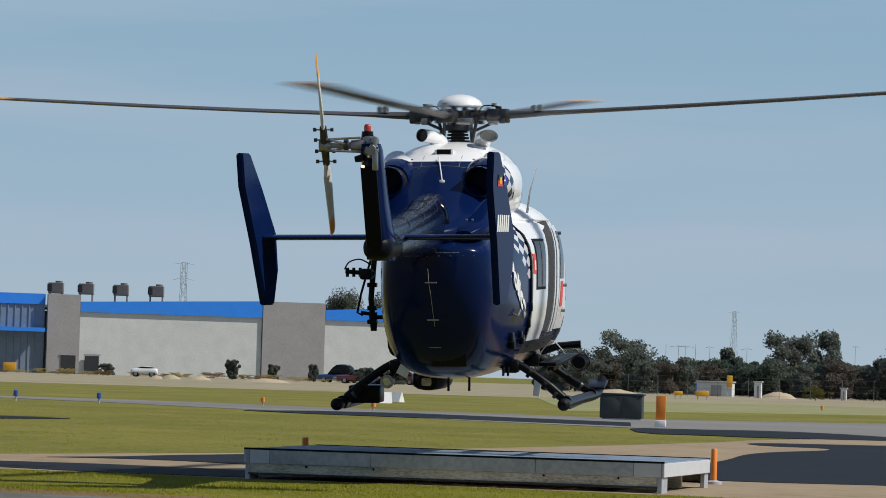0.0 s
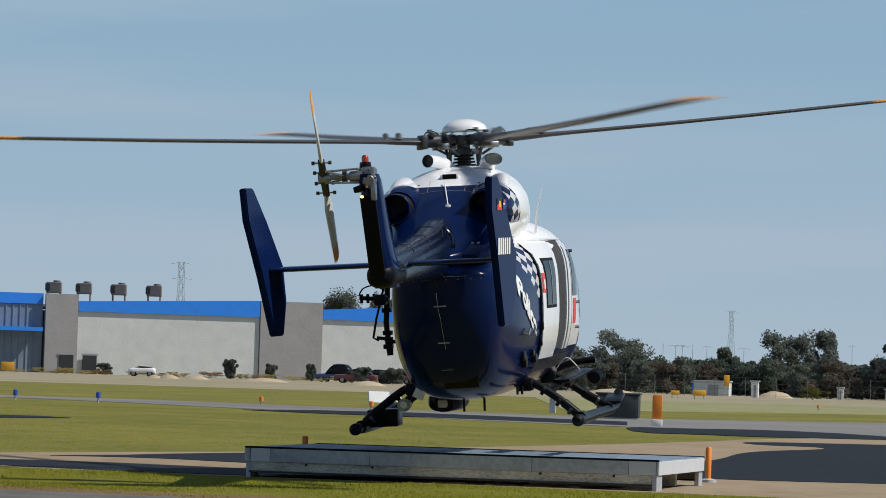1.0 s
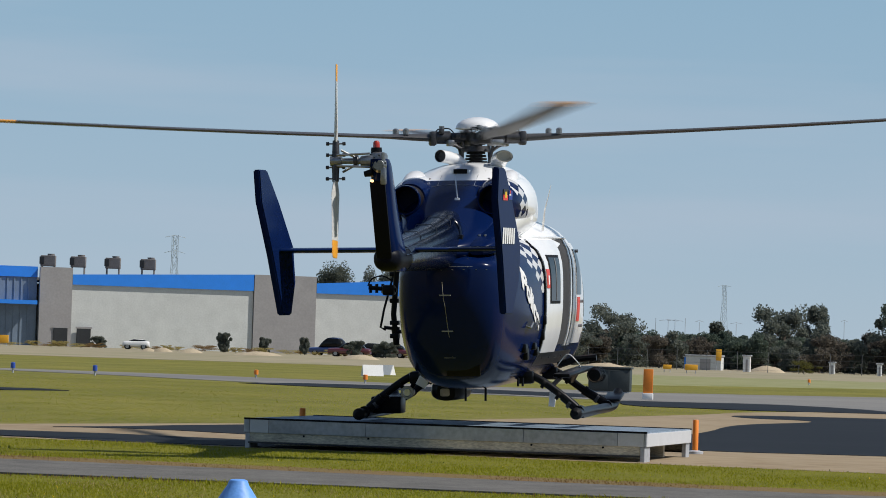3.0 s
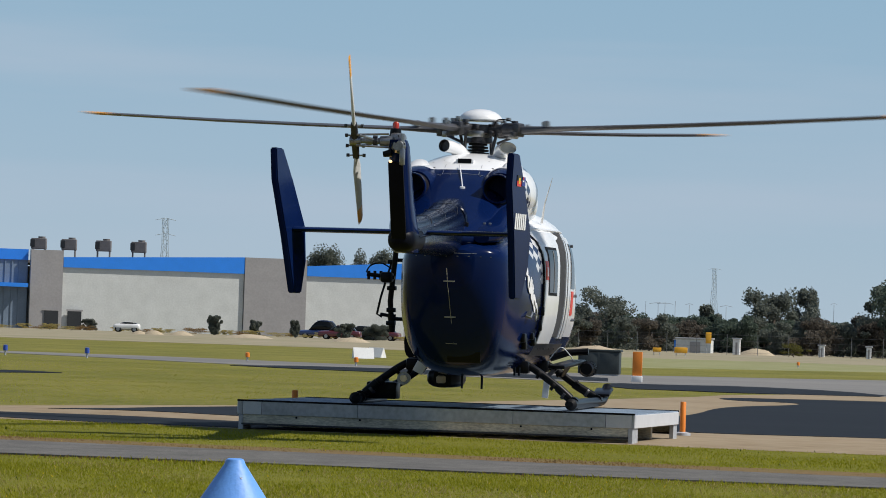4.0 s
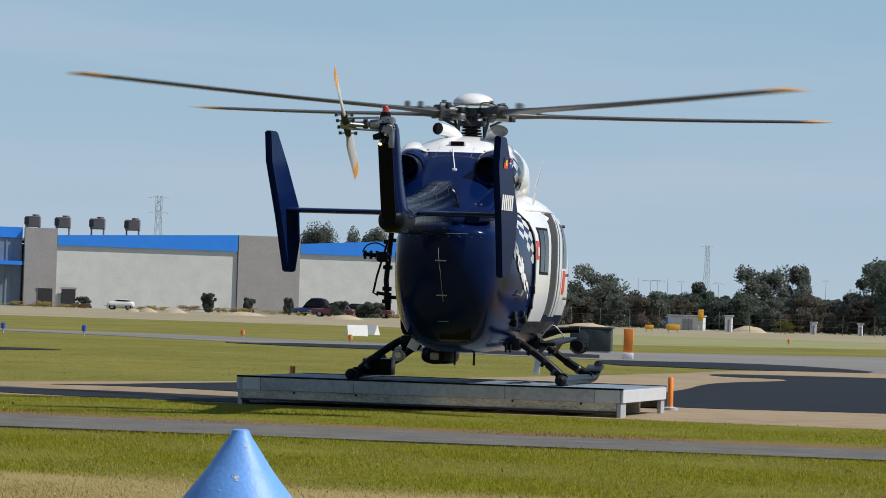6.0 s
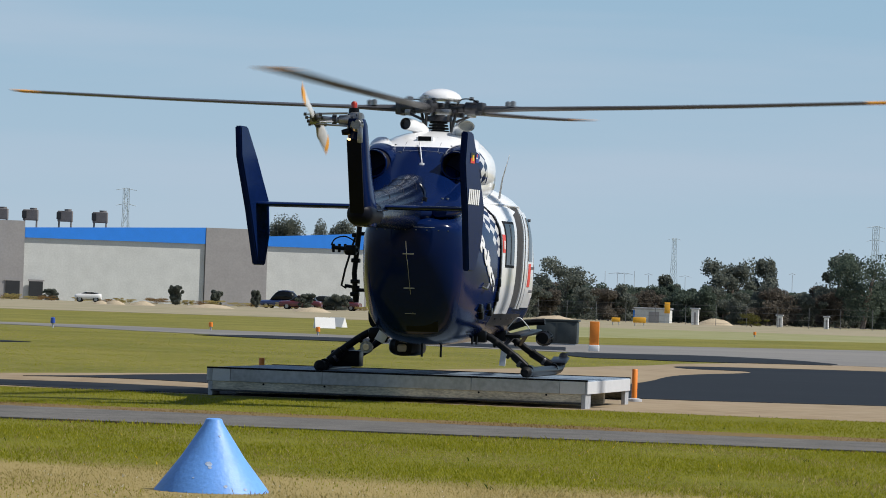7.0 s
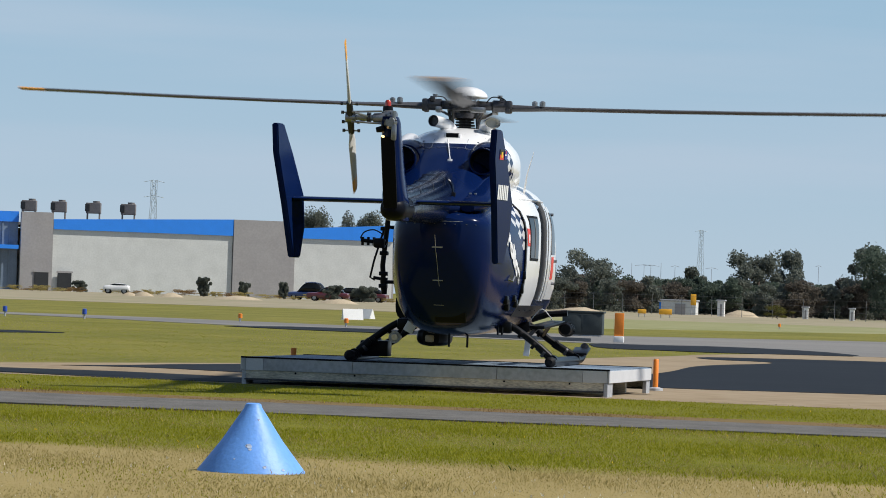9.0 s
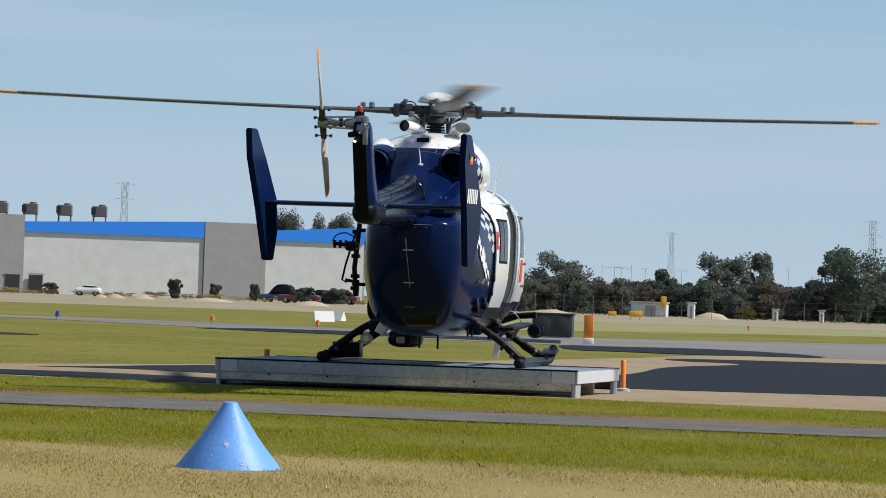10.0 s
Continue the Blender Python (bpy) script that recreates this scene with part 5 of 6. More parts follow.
WALL_A, WALL_B = Vector((-49.25, 430.00, 0)), Vector((-25.71, 437.00, 0))
WDIR = (WALL_B - WALL_A).normalized()
WH = 8.96
turn = math.degrees(math.atan2(WDIR.y, WDIR.x))
HOUSE = thing("warehouse", pose(WALL_A.x, WALL_A.y, 0, 0, 0, turn), "grey concrete warehouse with a blue fascia across the airfield", "building")
for a, b, kind in [(-14.00, -0.52, "sheet"), (-0.39, 3.39, "grey"), (3.39, 24.56, "pale"), (24.56, 31.96, "grey"), (31.96, 43.86, "pale")]:
    if kind == "pale":
        w = part("wall_panel", box(B(), a + .03, b - .03, 0, 0.3, 0, WH - 1.9), M_PANEL, HOUSE, smooth=False)
        k = max(2, int((b - a) / 3))
        bm = box(B(), a + .02, b - .02, -0.25, 0.3, WH - 1.9 + 0.003, WH)
        for v in bm.verts:
            if v.co.z > WH - .1 and v.co.x < (a + b) / 2:
                v.co.z -= 0.75
        part("fascia", bm, M_FASCIA, HOUSE, "bright blue fascia", smooth=False)
    elif kind == "grey":
        part("wall_panel", box(B(), a + .03, b - .03, -0.3, 0.3, 0, WH), M_PANELGREY, HOUSE, "grey concrete bay", smooth=False)
    else:
        part("wall_panel", box(B(), a + .03, b - .03, 0.6, 0.9, 0, WH - 1.2), M_SHEETING, HOUSE, "ribbed blue-grey sheeting", smooth=False)
        part("fascia", box(B(), a + .02, b - .02, 0.4, 0.9, WH - 1.2 + 0.003, WH), M_FASCIA, HOUSE, smooth=False)
        for i in range(int((b - a) / 0.8)):
            part("rib", box(B(), a + 0.4 + i * 0.8, a + 0.55 + i * 0.8, 0.5, 0.62, 0, WH - 1.3), M_SHEETING, HOUSE, smooth=False)
        part("canopy", box(B(), a + .2, b - .4, -2.0, 0.58, WH * .52, WH * .57), M_FASCIA, HOUSE, smooth=False)
HLEN = 43.86
part("roof", box(B(), -14, HLEN, 0.95, 24, WH - 1.5, WH - 1.2), M_ROOFUNIT, HOUSE, smooth=False)
part("back_wall", box(B(), -14, HLEN, 24.05, 24.4, 0, WH - 1.6), M_PANELGREY, HOUSE, smooth=False)
part("end_wall", box(B(), HLEN + .03, HLEN + .3, 0.35, 24, 0, WH - 1.2), M_PANELGREY, HOUSE, smooth=False)
for x in [2.15, 4.83]:
    d = part("doorway", box(B(), x - 0.8, x + 0.8, -0.42, -0.2, 0, 2.1), M_DARKDOOR, HOUSE, "dark ground-floor doorway", smooth=False)
    part("door_frame", box(B(), x - 0.95, x + 0.95, -0.44, -0.38, 2.1, 2.3), M_PANELGREY, d, smooth=False)
for x in [-2.60, 0.91, 4.96, 9.09]:
    u = thing("roof_unit", pose(*(WALL_A + WDIR * x + Vector((2.5, 6, WH - 1.2)))), "brown-grey air handling unit on the warehouse roof", "roof unit", "roof units")
    part("casing", box(B(), -0.85, 0.85, -0.6, 0.6, 1.35, 2.6, bevel=0.06), M_ROOFUNIT, u, smooth=False)
    part("duct", box(B(), -0.95, -0.4, -0.75, -0.62, 1.6, 2.45, bevel=0.05), M_DARKDOOR, u, smooth=False)
    for sx in (-0.7, 0.7):
        part("leg", box(B(), sx - .06, sx + .06, -.5, .5, 0, 1.35), M_ROOFUNIT, u, smooth=False)
    part("fan_hood", tube(B(), [(0.3, 0, 2.6), (0.3, 0, 2.8)], [0.4, 0.42], 12), M_ROOFUNIT, u)


def pylon(x, y, h, w, arms=2):
    ob = thing("transmission_tower", pose(x, y, 0, 0, 0, 20), "grey steel lattice transmission tower on the skyline", "tower", "transmission towers")
    r = w * 0.02
    top = lambda z: w * (0.5 - 0.32 * min(1, z / (h * 0.75)))
    for sx in (-1, 1):
        for sy in (-1, 1):
            part("leg", tube(B(), [(sx * top(0), sy * top(0), 0), (sx * top(h * .75), sy * top(h * .75), h * .75), (sx * top(h), sy * top(h), h)], r, 5), M_LATTICE, ob)
    n = 9
    for i in range(n):
        z0, z1 = h * i / n, h * (i + 1) / n
        for sy in (-1, 1):
            part("brace", tube(B(), [(-top(z0), sy * top(z0), z0), (top(z1), sy * top(z1), z1)], r * .7, 4), M_LATTICE, ob)
            part("brace", tube(B(), [(top(z0), sy * top(z0), z0), (-top(z1), sy * top(z1), z1)], r * .7, 4), M_LATTICE, ob)
    for i in range(arms):
        z = h * (0.98 - 0.14 * i)
        part("cross_arm", tube(B(), [(-w * .75, 0, z), (0, 0, z + h * .02), (w * .75, 0, z)], r, 5), M_LATTICE, ob)
    return ob


for args in [(-68.3, 900.0, 24.7, 3.2, 2), (78.9, 1300.0, 24.4, 3.0, 1), (111.5, 1000.0, 23.9, 3.4, 2)]:
    pylon(*args)


# trees: trunk, limbs and a crown of many leaf clumps
def tree(x, y, h, w, seed, leaf=None, dens=1.0, name="tree", label="grey-green gum tree on the airfield boundary", bare=0.0, base=0.12):
    r = random.Random(seed)
    ob = thing(name, pose(x, y, 0), label, "tree" if name == "tree" else "shrub", "boundary trees" if name == "tree" else "boundary shrubs")
    bm = B()
    tr = spline([(0, 0, 0), (r.uniform(-.1, .1) * w, 0, h * .3), (r.uniform(-.15, .15) * w, 0, h * .6)], 3)
    tube(bm, tr, [h * .035 * (1 - .6 * i / len(tr)) for i in range(len(tr))], 7)
    tips = []
    for i in range(7 if name == "tree" else 4):
        a, z = r.uniform(0, 6.28), h * r.uniform(base * .8, .55)
        e = Vector((math.cos(a) * w * r.uniform(.2, .42), math.sin(a) * w * .3, h * r.uniform(base + .2, .92)))
        tube(bm, spline([(0, 0, z), (e.x * .5, e.y * .5, (z + e.z) / 2), tuple(e)], 3), [h * .016, h * .013, h * .012, h * .01, h * .008, h * .006, h * .004], 5)
        tips.append(e)
    part("trunk", bm, M_BARK, ob)
    clumps = [(e, r.uniform(.13, .24)) for e in tips] + [(Vector((r.gauss(0, .2) * w, r.uniform(-.25, .25) * w, h * r.uniform(base, .9))), r.uniform(.09, .2)) for _ in range(int(16 * dens))]
    rs, bits = np.random.RandomState(seed), []
    for c, s in clumps:
        k = int(300 * dens * (1 - bare))
        d = rs.normal(size=(k, 3)) * (1, 1, .8)
        d *= (rs.rand(k) ** .4 / np.linalg.norm(d, axis=1))[:, None]
        q = np.array((c.x, c.y, min(c.z, h * (1 - s * .7)))) + d * (s * w, s * w, s * h * .85)
        bits.append(q[q[:, 2] > 0.1])
    q = np.concatenate(bits)
    k = len(q)
    u = rs.normal(size=(k, 3))
    u /= np.linalg.norm(u, axis=1)[:, None]
    t = np.cross(u, rs.normal(size=(k, 3)))
    t /= np.linalg.norm(t, axis=1)[:, None]
    z = (min(h, 4.5) * .026 * rs.uniform(.6, 1.6, k))[:, None]
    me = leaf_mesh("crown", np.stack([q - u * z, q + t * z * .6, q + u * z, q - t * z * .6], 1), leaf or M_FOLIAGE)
    cr = new("crown", me)
    cr.parent = ob
    return ob


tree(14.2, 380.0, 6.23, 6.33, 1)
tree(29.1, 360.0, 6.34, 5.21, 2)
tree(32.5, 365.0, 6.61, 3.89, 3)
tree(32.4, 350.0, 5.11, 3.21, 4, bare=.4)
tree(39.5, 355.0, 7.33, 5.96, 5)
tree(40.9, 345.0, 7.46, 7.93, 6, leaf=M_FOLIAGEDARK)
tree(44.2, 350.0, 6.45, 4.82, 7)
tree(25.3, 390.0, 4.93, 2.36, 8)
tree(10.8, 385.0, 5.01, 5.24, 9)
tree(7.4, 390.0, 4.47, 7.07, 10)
tree(6.3, 351.5, 3.15, 4.16, 20, dens=1.2, base=.03, name="shrub", label="dense dark shrub along the boundary fence")
tree(7.7, 390.4, 3.34, 3.78, 21, dens=1.2, base=.03, name="shrub", label="dense dark shrub along the boundary fence")
tree(8.1, 368.5, 2.93, 4.21, 22, dens=1.2, base=.03, name="shrub", label="dense dark shrub along the boundary fence")
tree(8.5, 352.6, 3.45, 4.19, 23, dens=1.2, base=.03, name="shrub", label="dense dark shrub along the boundary fence")
tree(9.1, 348.2, 3.11, 3.88, 24, dens=1.2, base=.03, name="shrub", label="dense dark shrub along the boundary fence")
tree(10.8, 386.2, 3.21, 3.39, 25, leaf=M_FOLIAGEDARK, dens=1.2, base=.03, name="shrub", label="dense dark shrub along the boundary fence")
tree(11.7, 391.1, 3.30, 3.65, 26, leaf=M_FOLIAGERED, dens=1.2, base=.03, name="shrub", label="dense dark shrub along the boundary fence")
tree(11.5, 351.7, 2.93, 3.28, 27, leaf=M_FOLIAGERED, dens=1.2, base=.03, name="shrub", label="dense dark shrub along the boundary fence")
tree(13.3, 393.3, 3.75, 3.74, 28, leaf=M_FOLIAGERED, dens=1.2, base=.03, name="shrub", label="dense dark shrub along the boundary fence")
tree(13.9, 386.7, 3.55, 3.93, 29, leaf=M_FOLIAGEDARK, dens=1.2, base=.03, name="shrub", label="dense dark shrub along the boundary fence")
tree(14.9, 390.2, 3.45, 4.15, 30, leaf=M_FOLIAGERED, dens=1.2, base=.03, name="shrub", label="dense dark shrub along the boundary fence")
tree(15.4, 378.6, 3.07, 3.15, 31, leaf=M_FOLIAGEDARK, dens=1.2, base=.03, name="shrub", label="dense dark shrub along the boundary fence")
tree(15.5, 355.6, 3.19, 4.07, 32, dens=1.2, base=.03, name="shrub", label="dense dark shrub along the boundary fence")
tree(16.8, 369.1, 3.73, 3.88, 33, leaf=M_FOLIAGEDARK, dens=1.2, base=.03, name="shrub", label="dense dark shrub along the boundary fence")
tree(17.4, 365.5, 3.19, 3.03, 34, leaf=M_FOLIAGEDARK, dens=1.2, base=.03, name="shrub", label="dense dark shrub along the boundary fence")
tree(17.2, 347.2, 3.05, 3.64, 35, leaf=M_FOLIAGERED, dens=1.2, base=.03, name="shrub", label="dense dark shrub along the boundary fence")
tree(19.8, 391.1, 3.54, 3.45, 36, leaf=M_FOLIAGEDARK, dens=1.2, base=.03, name="shrub", label="dense dark shrub along the boundary fence")
tree(18.5, 348.8, 3.50, 3.63, 37, dens=1.2, base=.03, name="shrub", label="dense dark shrub along the boundary fence")
tree(19.5, 359.6, 3.06, 3.17, 38, dens=1.2, base=.03, name="shrub", label="dense dark shrub along the boundary fence")
tree(22.0, 392.9, 3.77, 4.56, 39, leaf=M_FOLIAGEDARK, dens=1.2, base=.03, name="shrub", label="dense dark shrub along the boundary fence")
tree(21.3, 364.3, 3.18, 4.22, 40, leaf=M_FOLIAGERED, dens=1.2, base=.03, name="shrub", label="dense dark shrub along the boundary fence")
tree(23.6, 392.0, 3.53, 3.86, 41, dens=1.2, base=.03, name="shrub", label="dense dark shrub along the boundary fence")
tree(23.0, 366.9, 3.16, 3.22, 42, dens=1.2, base=.03, name="shrub", label="dense dark shrub along the boundary fence")
tree(23.6, 365.8, 3.88, 3.75, 43, leaf=M_FOLIAGEDARK, dens=1.2, base=.03, name="shrub", label="dense dark shrub along the boundary fence")
tree(24.8, 376.4, 3.92, 3.65, 44, dens=1.2, base=.03, name="shrub", label="dense dark shrub along the boundary fence")
tree(24.6, 358.9, 3.40, 3.54, 45, leaf=M_FOLIAGEDARK, dens=1.2, base=.03, name="shrub", label="dense dark shrub along the boundary fence")
tree(25.3, 357.6, 3.13, 3.47, 46, dens=1.2, base=.03, name="shrub", label="dense dark shrub along the boundary fence")
tree(25.8, 354.3, 3.72, 3.94, 47, leaf=M_FOLIAGEDARK, dens=1.2, base=.03, name="shrub", label="dense dark shrub along the boundary fence")
tree(27.3, 363.9, 3.69, 4.05, 48, leaf=M_FOLIAGEDARK, dens=1.2, base=.03, name="shrub", label="dense dark shrub along the boundary fence")
tree(27.3, 356.1, 3.65, 4.03, 49, dens=1.2, base=.03, name="shrub", label="dense dark shrub along the boundary fence")
tree(29.5, 377.5, 3.49, 3.03, 50, dens=1.2, base=.03, name="shrub", label="dense dark shrub along the boundary fence")
tree(28.8, 356.2, 3.39, 4.04, 51, leaf=M_FOLIAGEDARK, dens=1.2, base=.03, name="shrub", label="dense dark shrub along the boundary fence")
tree(31.2, 377.5, 3.79, 4.38, 52, dens=1.2, base=.03, name="shrub", label="dense dark shrub along the boundary fence")
tree(29.7, 346.7, 3.27, 4.18, 53, dens=1.2, base=.03, name="shrub", label="dense dark shrub along the boundary fence")
tree(31.5, 362.0, 3.30, 4.13, 54, dens=1.2, base=.03, name="shrub", label="dense dark shrub along the boundary fence")
tree(32.4, 366.1, 3.55, 3.65, 55, leaf=M_FOLIAGEDARK, dens=1.2, base=.03, name="shrub", label="dense dark shrub along the boundary fence")
tree(33.3, 365.8, 3.74, 3.48, 56, leaf=M_FOLIAGERED, dens=1.2, base=.03, name="shrub", label="dense dark shrub along the boundary fence")
tree(32.3, 345.2, 3.76, 4.14, 57, leaf=M_FOLIAGERED, dens=1.2, base=.03, name="shrub", label="dense dark shrub along the boundary fence")
tree(37.3, 394.3, 3.77, 4.25, 58, leaf=M_FOLIAGERED, dens=1.2, base=.03, name="shrub", label="dense dark shrub along the boundary fence")
tree(36.5, 378.1, 3.46, 3.76, 59, leaf=M_FOLIAGERED, dens=1.2, base=.03, name="shrub", label="dense dark shrub along the boundary fence")
tree(38.1, 388.1, 3.48, 4.44, 60, leaf=M_FOLIAGEDARK, dens=1.2, base=.03, name="shrub", label="dense dark shrub along the boundary fence")
tree(35.4, 347.3, 3.33, 4.10, 61, dens=1.2, base=.03, name="shrub", label="dense dark shrub along the boundary fence")
tree(40.1, 390.0, 3.50, 3.96, 62, dens=1.2, base=.03, name="shrub", label="dense dark shrub along the boundary fence")
tree(37.9, 360.0, 3.91, 3.84, 63, dens=1.2, base=.03, name="shrub", label="dense dark shrub along the boundary fence")
tree(41.5, 390.7, 4.22, 3.15, 64, leaf=M_FOLIAGERED, dens=1.2, base=.03, name="shrub", label="dense dark shrub along the boundary fence")
tree(38.1, 348.1, 3.37, 3.02, 65, leaf=M_FOLIAGERED, dens=1.2, base=.03, name="shrub", label="dense dark shrub along the boundary fence")
tree(42.2, 384.6, 4.10, 4.52, 66, dens=1.2, base=.03, name="shrub", label="dense dark shrub along the boundary fence")
tree(42.0, 373.5, 3.78, 3.52, 67, dens=1.2, base=.03, name="shrub", label="dense dark shrub along the boundary fence")
tree(42.7, 371.4, 3.95, 3.54, 68, dens=1.2, base=.03, name="shrub", label="dense dark shrub along the boundary fence")
tree(44.7, 383.8, 3.57, 2.98, 69, dens=1.2, base=.03, name="shrub", label="dense dark shrub along the boundary fence")
tree(45.7, 387.7, 3.50, 3.08, 70, leaf=M_FOLIAGERED, dens=1.2, base=.03, name="shrub", label="dense dark shrub along the boundary fence")
tree(42.3, 348.6, 3.91, 3.29, 71, leaf=M_FOLIAGEDARK, dens=1.2, base=.03, name="shrub", label="dense dark shrub along the boundary fence")
tree(43.7, 354.6, 3.80, 3.24, 72, leaf=M_FOLIAGEDARK, dens=1.2, base=.03, name="shrub", label="dense dark shrub along the boundary fence")
tree(45.3, 364.0, 3.60, 2.90, 73, dens=1.2, base=.03, name="shrub", label="dense dark shrub along the boundary fence")
tree(47.4, 377.5, 3.89, 3.79, 74, leaf=M_FOLIAGEDARK, dens=1.2, base=.03, name="shrub", label="dense dark shrub along the boundary fence")
tree(47.0, 366.6, 3.71, 3.41, 75, dens=1.2, base=.03, name="shrub", label="dense dark shrub along the boundary fence")
tree(49.3, 379.7, 3.96, 3.67, 76, leaf=M_FOLIAGEDARK, dens=1.2, base=.03, name="shrub", label="dense dark shrub along the boundary fence")
tree(46.3, 348.6, 3.56, 3.35, 77, leaf=M_FOLIAGEDARK, dens=1.2, base=.03, name="shrub", label="dense dark shrub along the boundary fence")
tree(48.8, 363.7, 3.47, 4.26, 78, dens=1.2, base=.03, name="shrub", label="dense dark shrub along the boundary fence")
tree(-26.7, 400.0, 2.11, 1.57, 79, dens=2.2, base=.1, name="shrub", label="small tree before the warehouse")
tree(-22.5, 400.0, 1.75, 1.08, 80, dens=2.2, base=.1, name="shrub", label="small tree before the warehouse")
tree(-18.1, 400.0, 1.86, 1.08, 81, dens=2.2, base=.1, name="shrub", label="small tree before the warehouse")
tree(-39.9, 400.0, 1.30, 1.57, 82, dens=2.2, base=.1, name="shrub", label="small tree before the warehouse")
tree(-12.3, 380.0, 1.70, 1.73, 83, dens=2.2, base=.1, name="shrub", label="small tree before the warehouse")
tree(-9.1, 380.0, 1.70, 2.30, 84, dens=2.2, base=.1, name="shrub", label="small tree before the warehouse")
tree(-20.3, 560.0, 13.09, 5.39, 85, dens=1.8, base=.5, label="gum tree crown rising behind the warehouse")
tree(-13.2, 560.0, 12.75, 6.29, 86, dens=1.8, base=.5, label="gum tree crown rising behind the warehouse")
tree(27.1, 300.0, 1.20, 2.58, 87, leaf=M_SHRUBYEL, dens=.7, base=.05, name="shrub", label="yellow-green shrub by the fence")
tufts = random.Random(31)
for i in range(26):
    tree(-50 + 1.75 * i + tufts.uniform(-.6, .6), tufts.uniform(392, 404), tufts.uniform(.35, .75), tufts.uniform(1.4, 3.0), 120 + i, leaf=M_LEAFD if i % 3 else M_LEAFB, dens=1.3, base=.03, name="shrub", label="low brown tuft of dry scrub on the verge")


def block_sign(x, y, w, h, face, foot, label, name="marker_board", cat="sign"):
    ob = thing(name, pose(x, y, 0, 0, 0, -6), label, cat)
    part("panel", box(B(), -w / 2, w / 2, -0.05, 0.05, h * .22, h, bevel=0.012), face, ob)
    part("foot", box(B(), -w * .55, w * .55, -0.12, 0.12, 0, h * .22 - .003, bevel=0.02), foot, ob)
    return ob


block_sign(4.49, 62.03, 0.25, 0.8, M_ORANGE, M_FARWHITE, "orange marker board on a white base beside the taxiway")
cab = thing("utility_cabinet", pose(4.03, 78.40, 0, 0, 0, -8), "dark green utility cabinet in the grass", "cabinet")
part("body", box(B(), -0.62, 0.62, -0.3, 0.3, 0.05, 0.72, bevel=0.03), M_BOXGREEN, cab)
part("lid", box(B(), -0.66, 0.66, -0.34, 0.34, 0.72, 0.78, bevel=0.015), M_BOXGREEN, cab)
part("plinth", box(B(), -0.55, 0.55, -0.25, 0.25, 0, 0.05), M_GALV, cab)
for sx in (-0.3, 0.3):
    part("door", box(B(), sx - 0.27, sx + 0.27, -0.315, -0.3, 0.12, 0.66, bevel=0.005), M_BOXGREEN, cab)


def gable(x, y, w, h, rz, m, label):
    ob = thing("gable_marker", pose(x, y, 0, 0, 0, rz), label, "marker", "gable markers")
    for s in (-1, 1):
        bm = plate(B(), [(-w / 2, 0), (w / 2, 0), (w / 2, h * 1.15), (-w / 2, h * 1.15)], 0.03, Matrix.Translation((0, s * h * .55, 0)) @ Matrix.Rotation(radians(90 + 28 * s), 4, "X"))
        part("side", bm, m, ob, smooth=False)
    for s in (-1, 1):
        bm = plate(B(), [(-h * .5, 0), (h * .5, 0), (0, h)], 0.02, Matrix.Translation((s * w * .5, 0, 0)) @ Matrix.Rotation(radians(90), 4, "Z") @ Matrix.Rotation(radians(90), 4, "X"))
        part("end", bm, m, ob, smooth=False)
    return ob


gable(-3.98, 116.81, 0.8, 0.42, 12, M_FARWHITE, "white gable marker beside the taxiway")
gable(-3.66, 126.16, 0.7, 0.4, -30, M_FARWHITE, "white gable marker beside the taxiway")


def peg(x, y, h, m, label):
    ob = thing("edge_marker", pose(x, y, 0), label, "marker", "taxiway edge markers")
    part("stake", tube(B(), [(0, 0, 0), (0, 0, h)], 0.03, 8), M_GALV, ob)
    part("cap", tube(B(), [(0, 0, h * .45), (0, 0, h * .95), (0, 0, h)], [0.075, 0.07, 0.04], 10), m, ob)


for x, y in ((-14.00, 80.62), (-11.45, 79.96), (-16.28, 79.71)):
    peg(x, y, 0.32, M_BLUEPOST, "blue taxiway edge marker on a short stake")
for x, y in ((-7.03, 88.55), (-3.36, 82.60), (15.72, 151.28)):
    peg(x, y, 0.28, M_ORANGE, "orange taxiway edge marker on a short stake")


def board(x, y, w, h, m, z=0.25, label="yellow airfield guidance sign"):
    ob = thing("airfield_sign", pose(x, y, 0), label, "sign", "airfield signs")
    part("face", box(B(), -w / 2, w / 2, -.1, .1, z, z + h, bevel=.03), m, ob)
    for sx in (-.35, .35):
        part("leg", tube(B(), [(sx * w, 0, 0), (sx * w, 0, z)], .03, 6), M_GALV, ob)


board(14.80, 241.93, 0.9, 0.38, M_SIGN)
board(13.45, 248.30, 0.6, 0.3, M_SIGN)
board(-48.07, 380.51, 1.3, 0.8, M_SIGN, 0.3)
board(21.74, 330.00, 0.5, 1.0, M_SIGN, 0.9)


def hut(x, y, w, d, h, label, m):
    ob = thing("equipment_hut", pose(x, y, 0, 0, 0, -10), label, "hut", "equipment huts")
    part("wall", box(B(), -w / 2, w / 2, -d / 2, d / 2, 0, h, bevel=.02), m, ob, smooth=False)
    part("roof", box(B(), -w / 2 - .1, w / 2 + .1, -d / 2 - .1, d / 2 + .1, h + .003, h + .12, bevel=.03), M_GALV, ob, smooth=False)
    part("door", box(B(), -w * .1, w * .2, -d / 2 - .03, -d / 2 - .003, 0.02, h * .8), M_PANELGREY, ob, smooth=False)


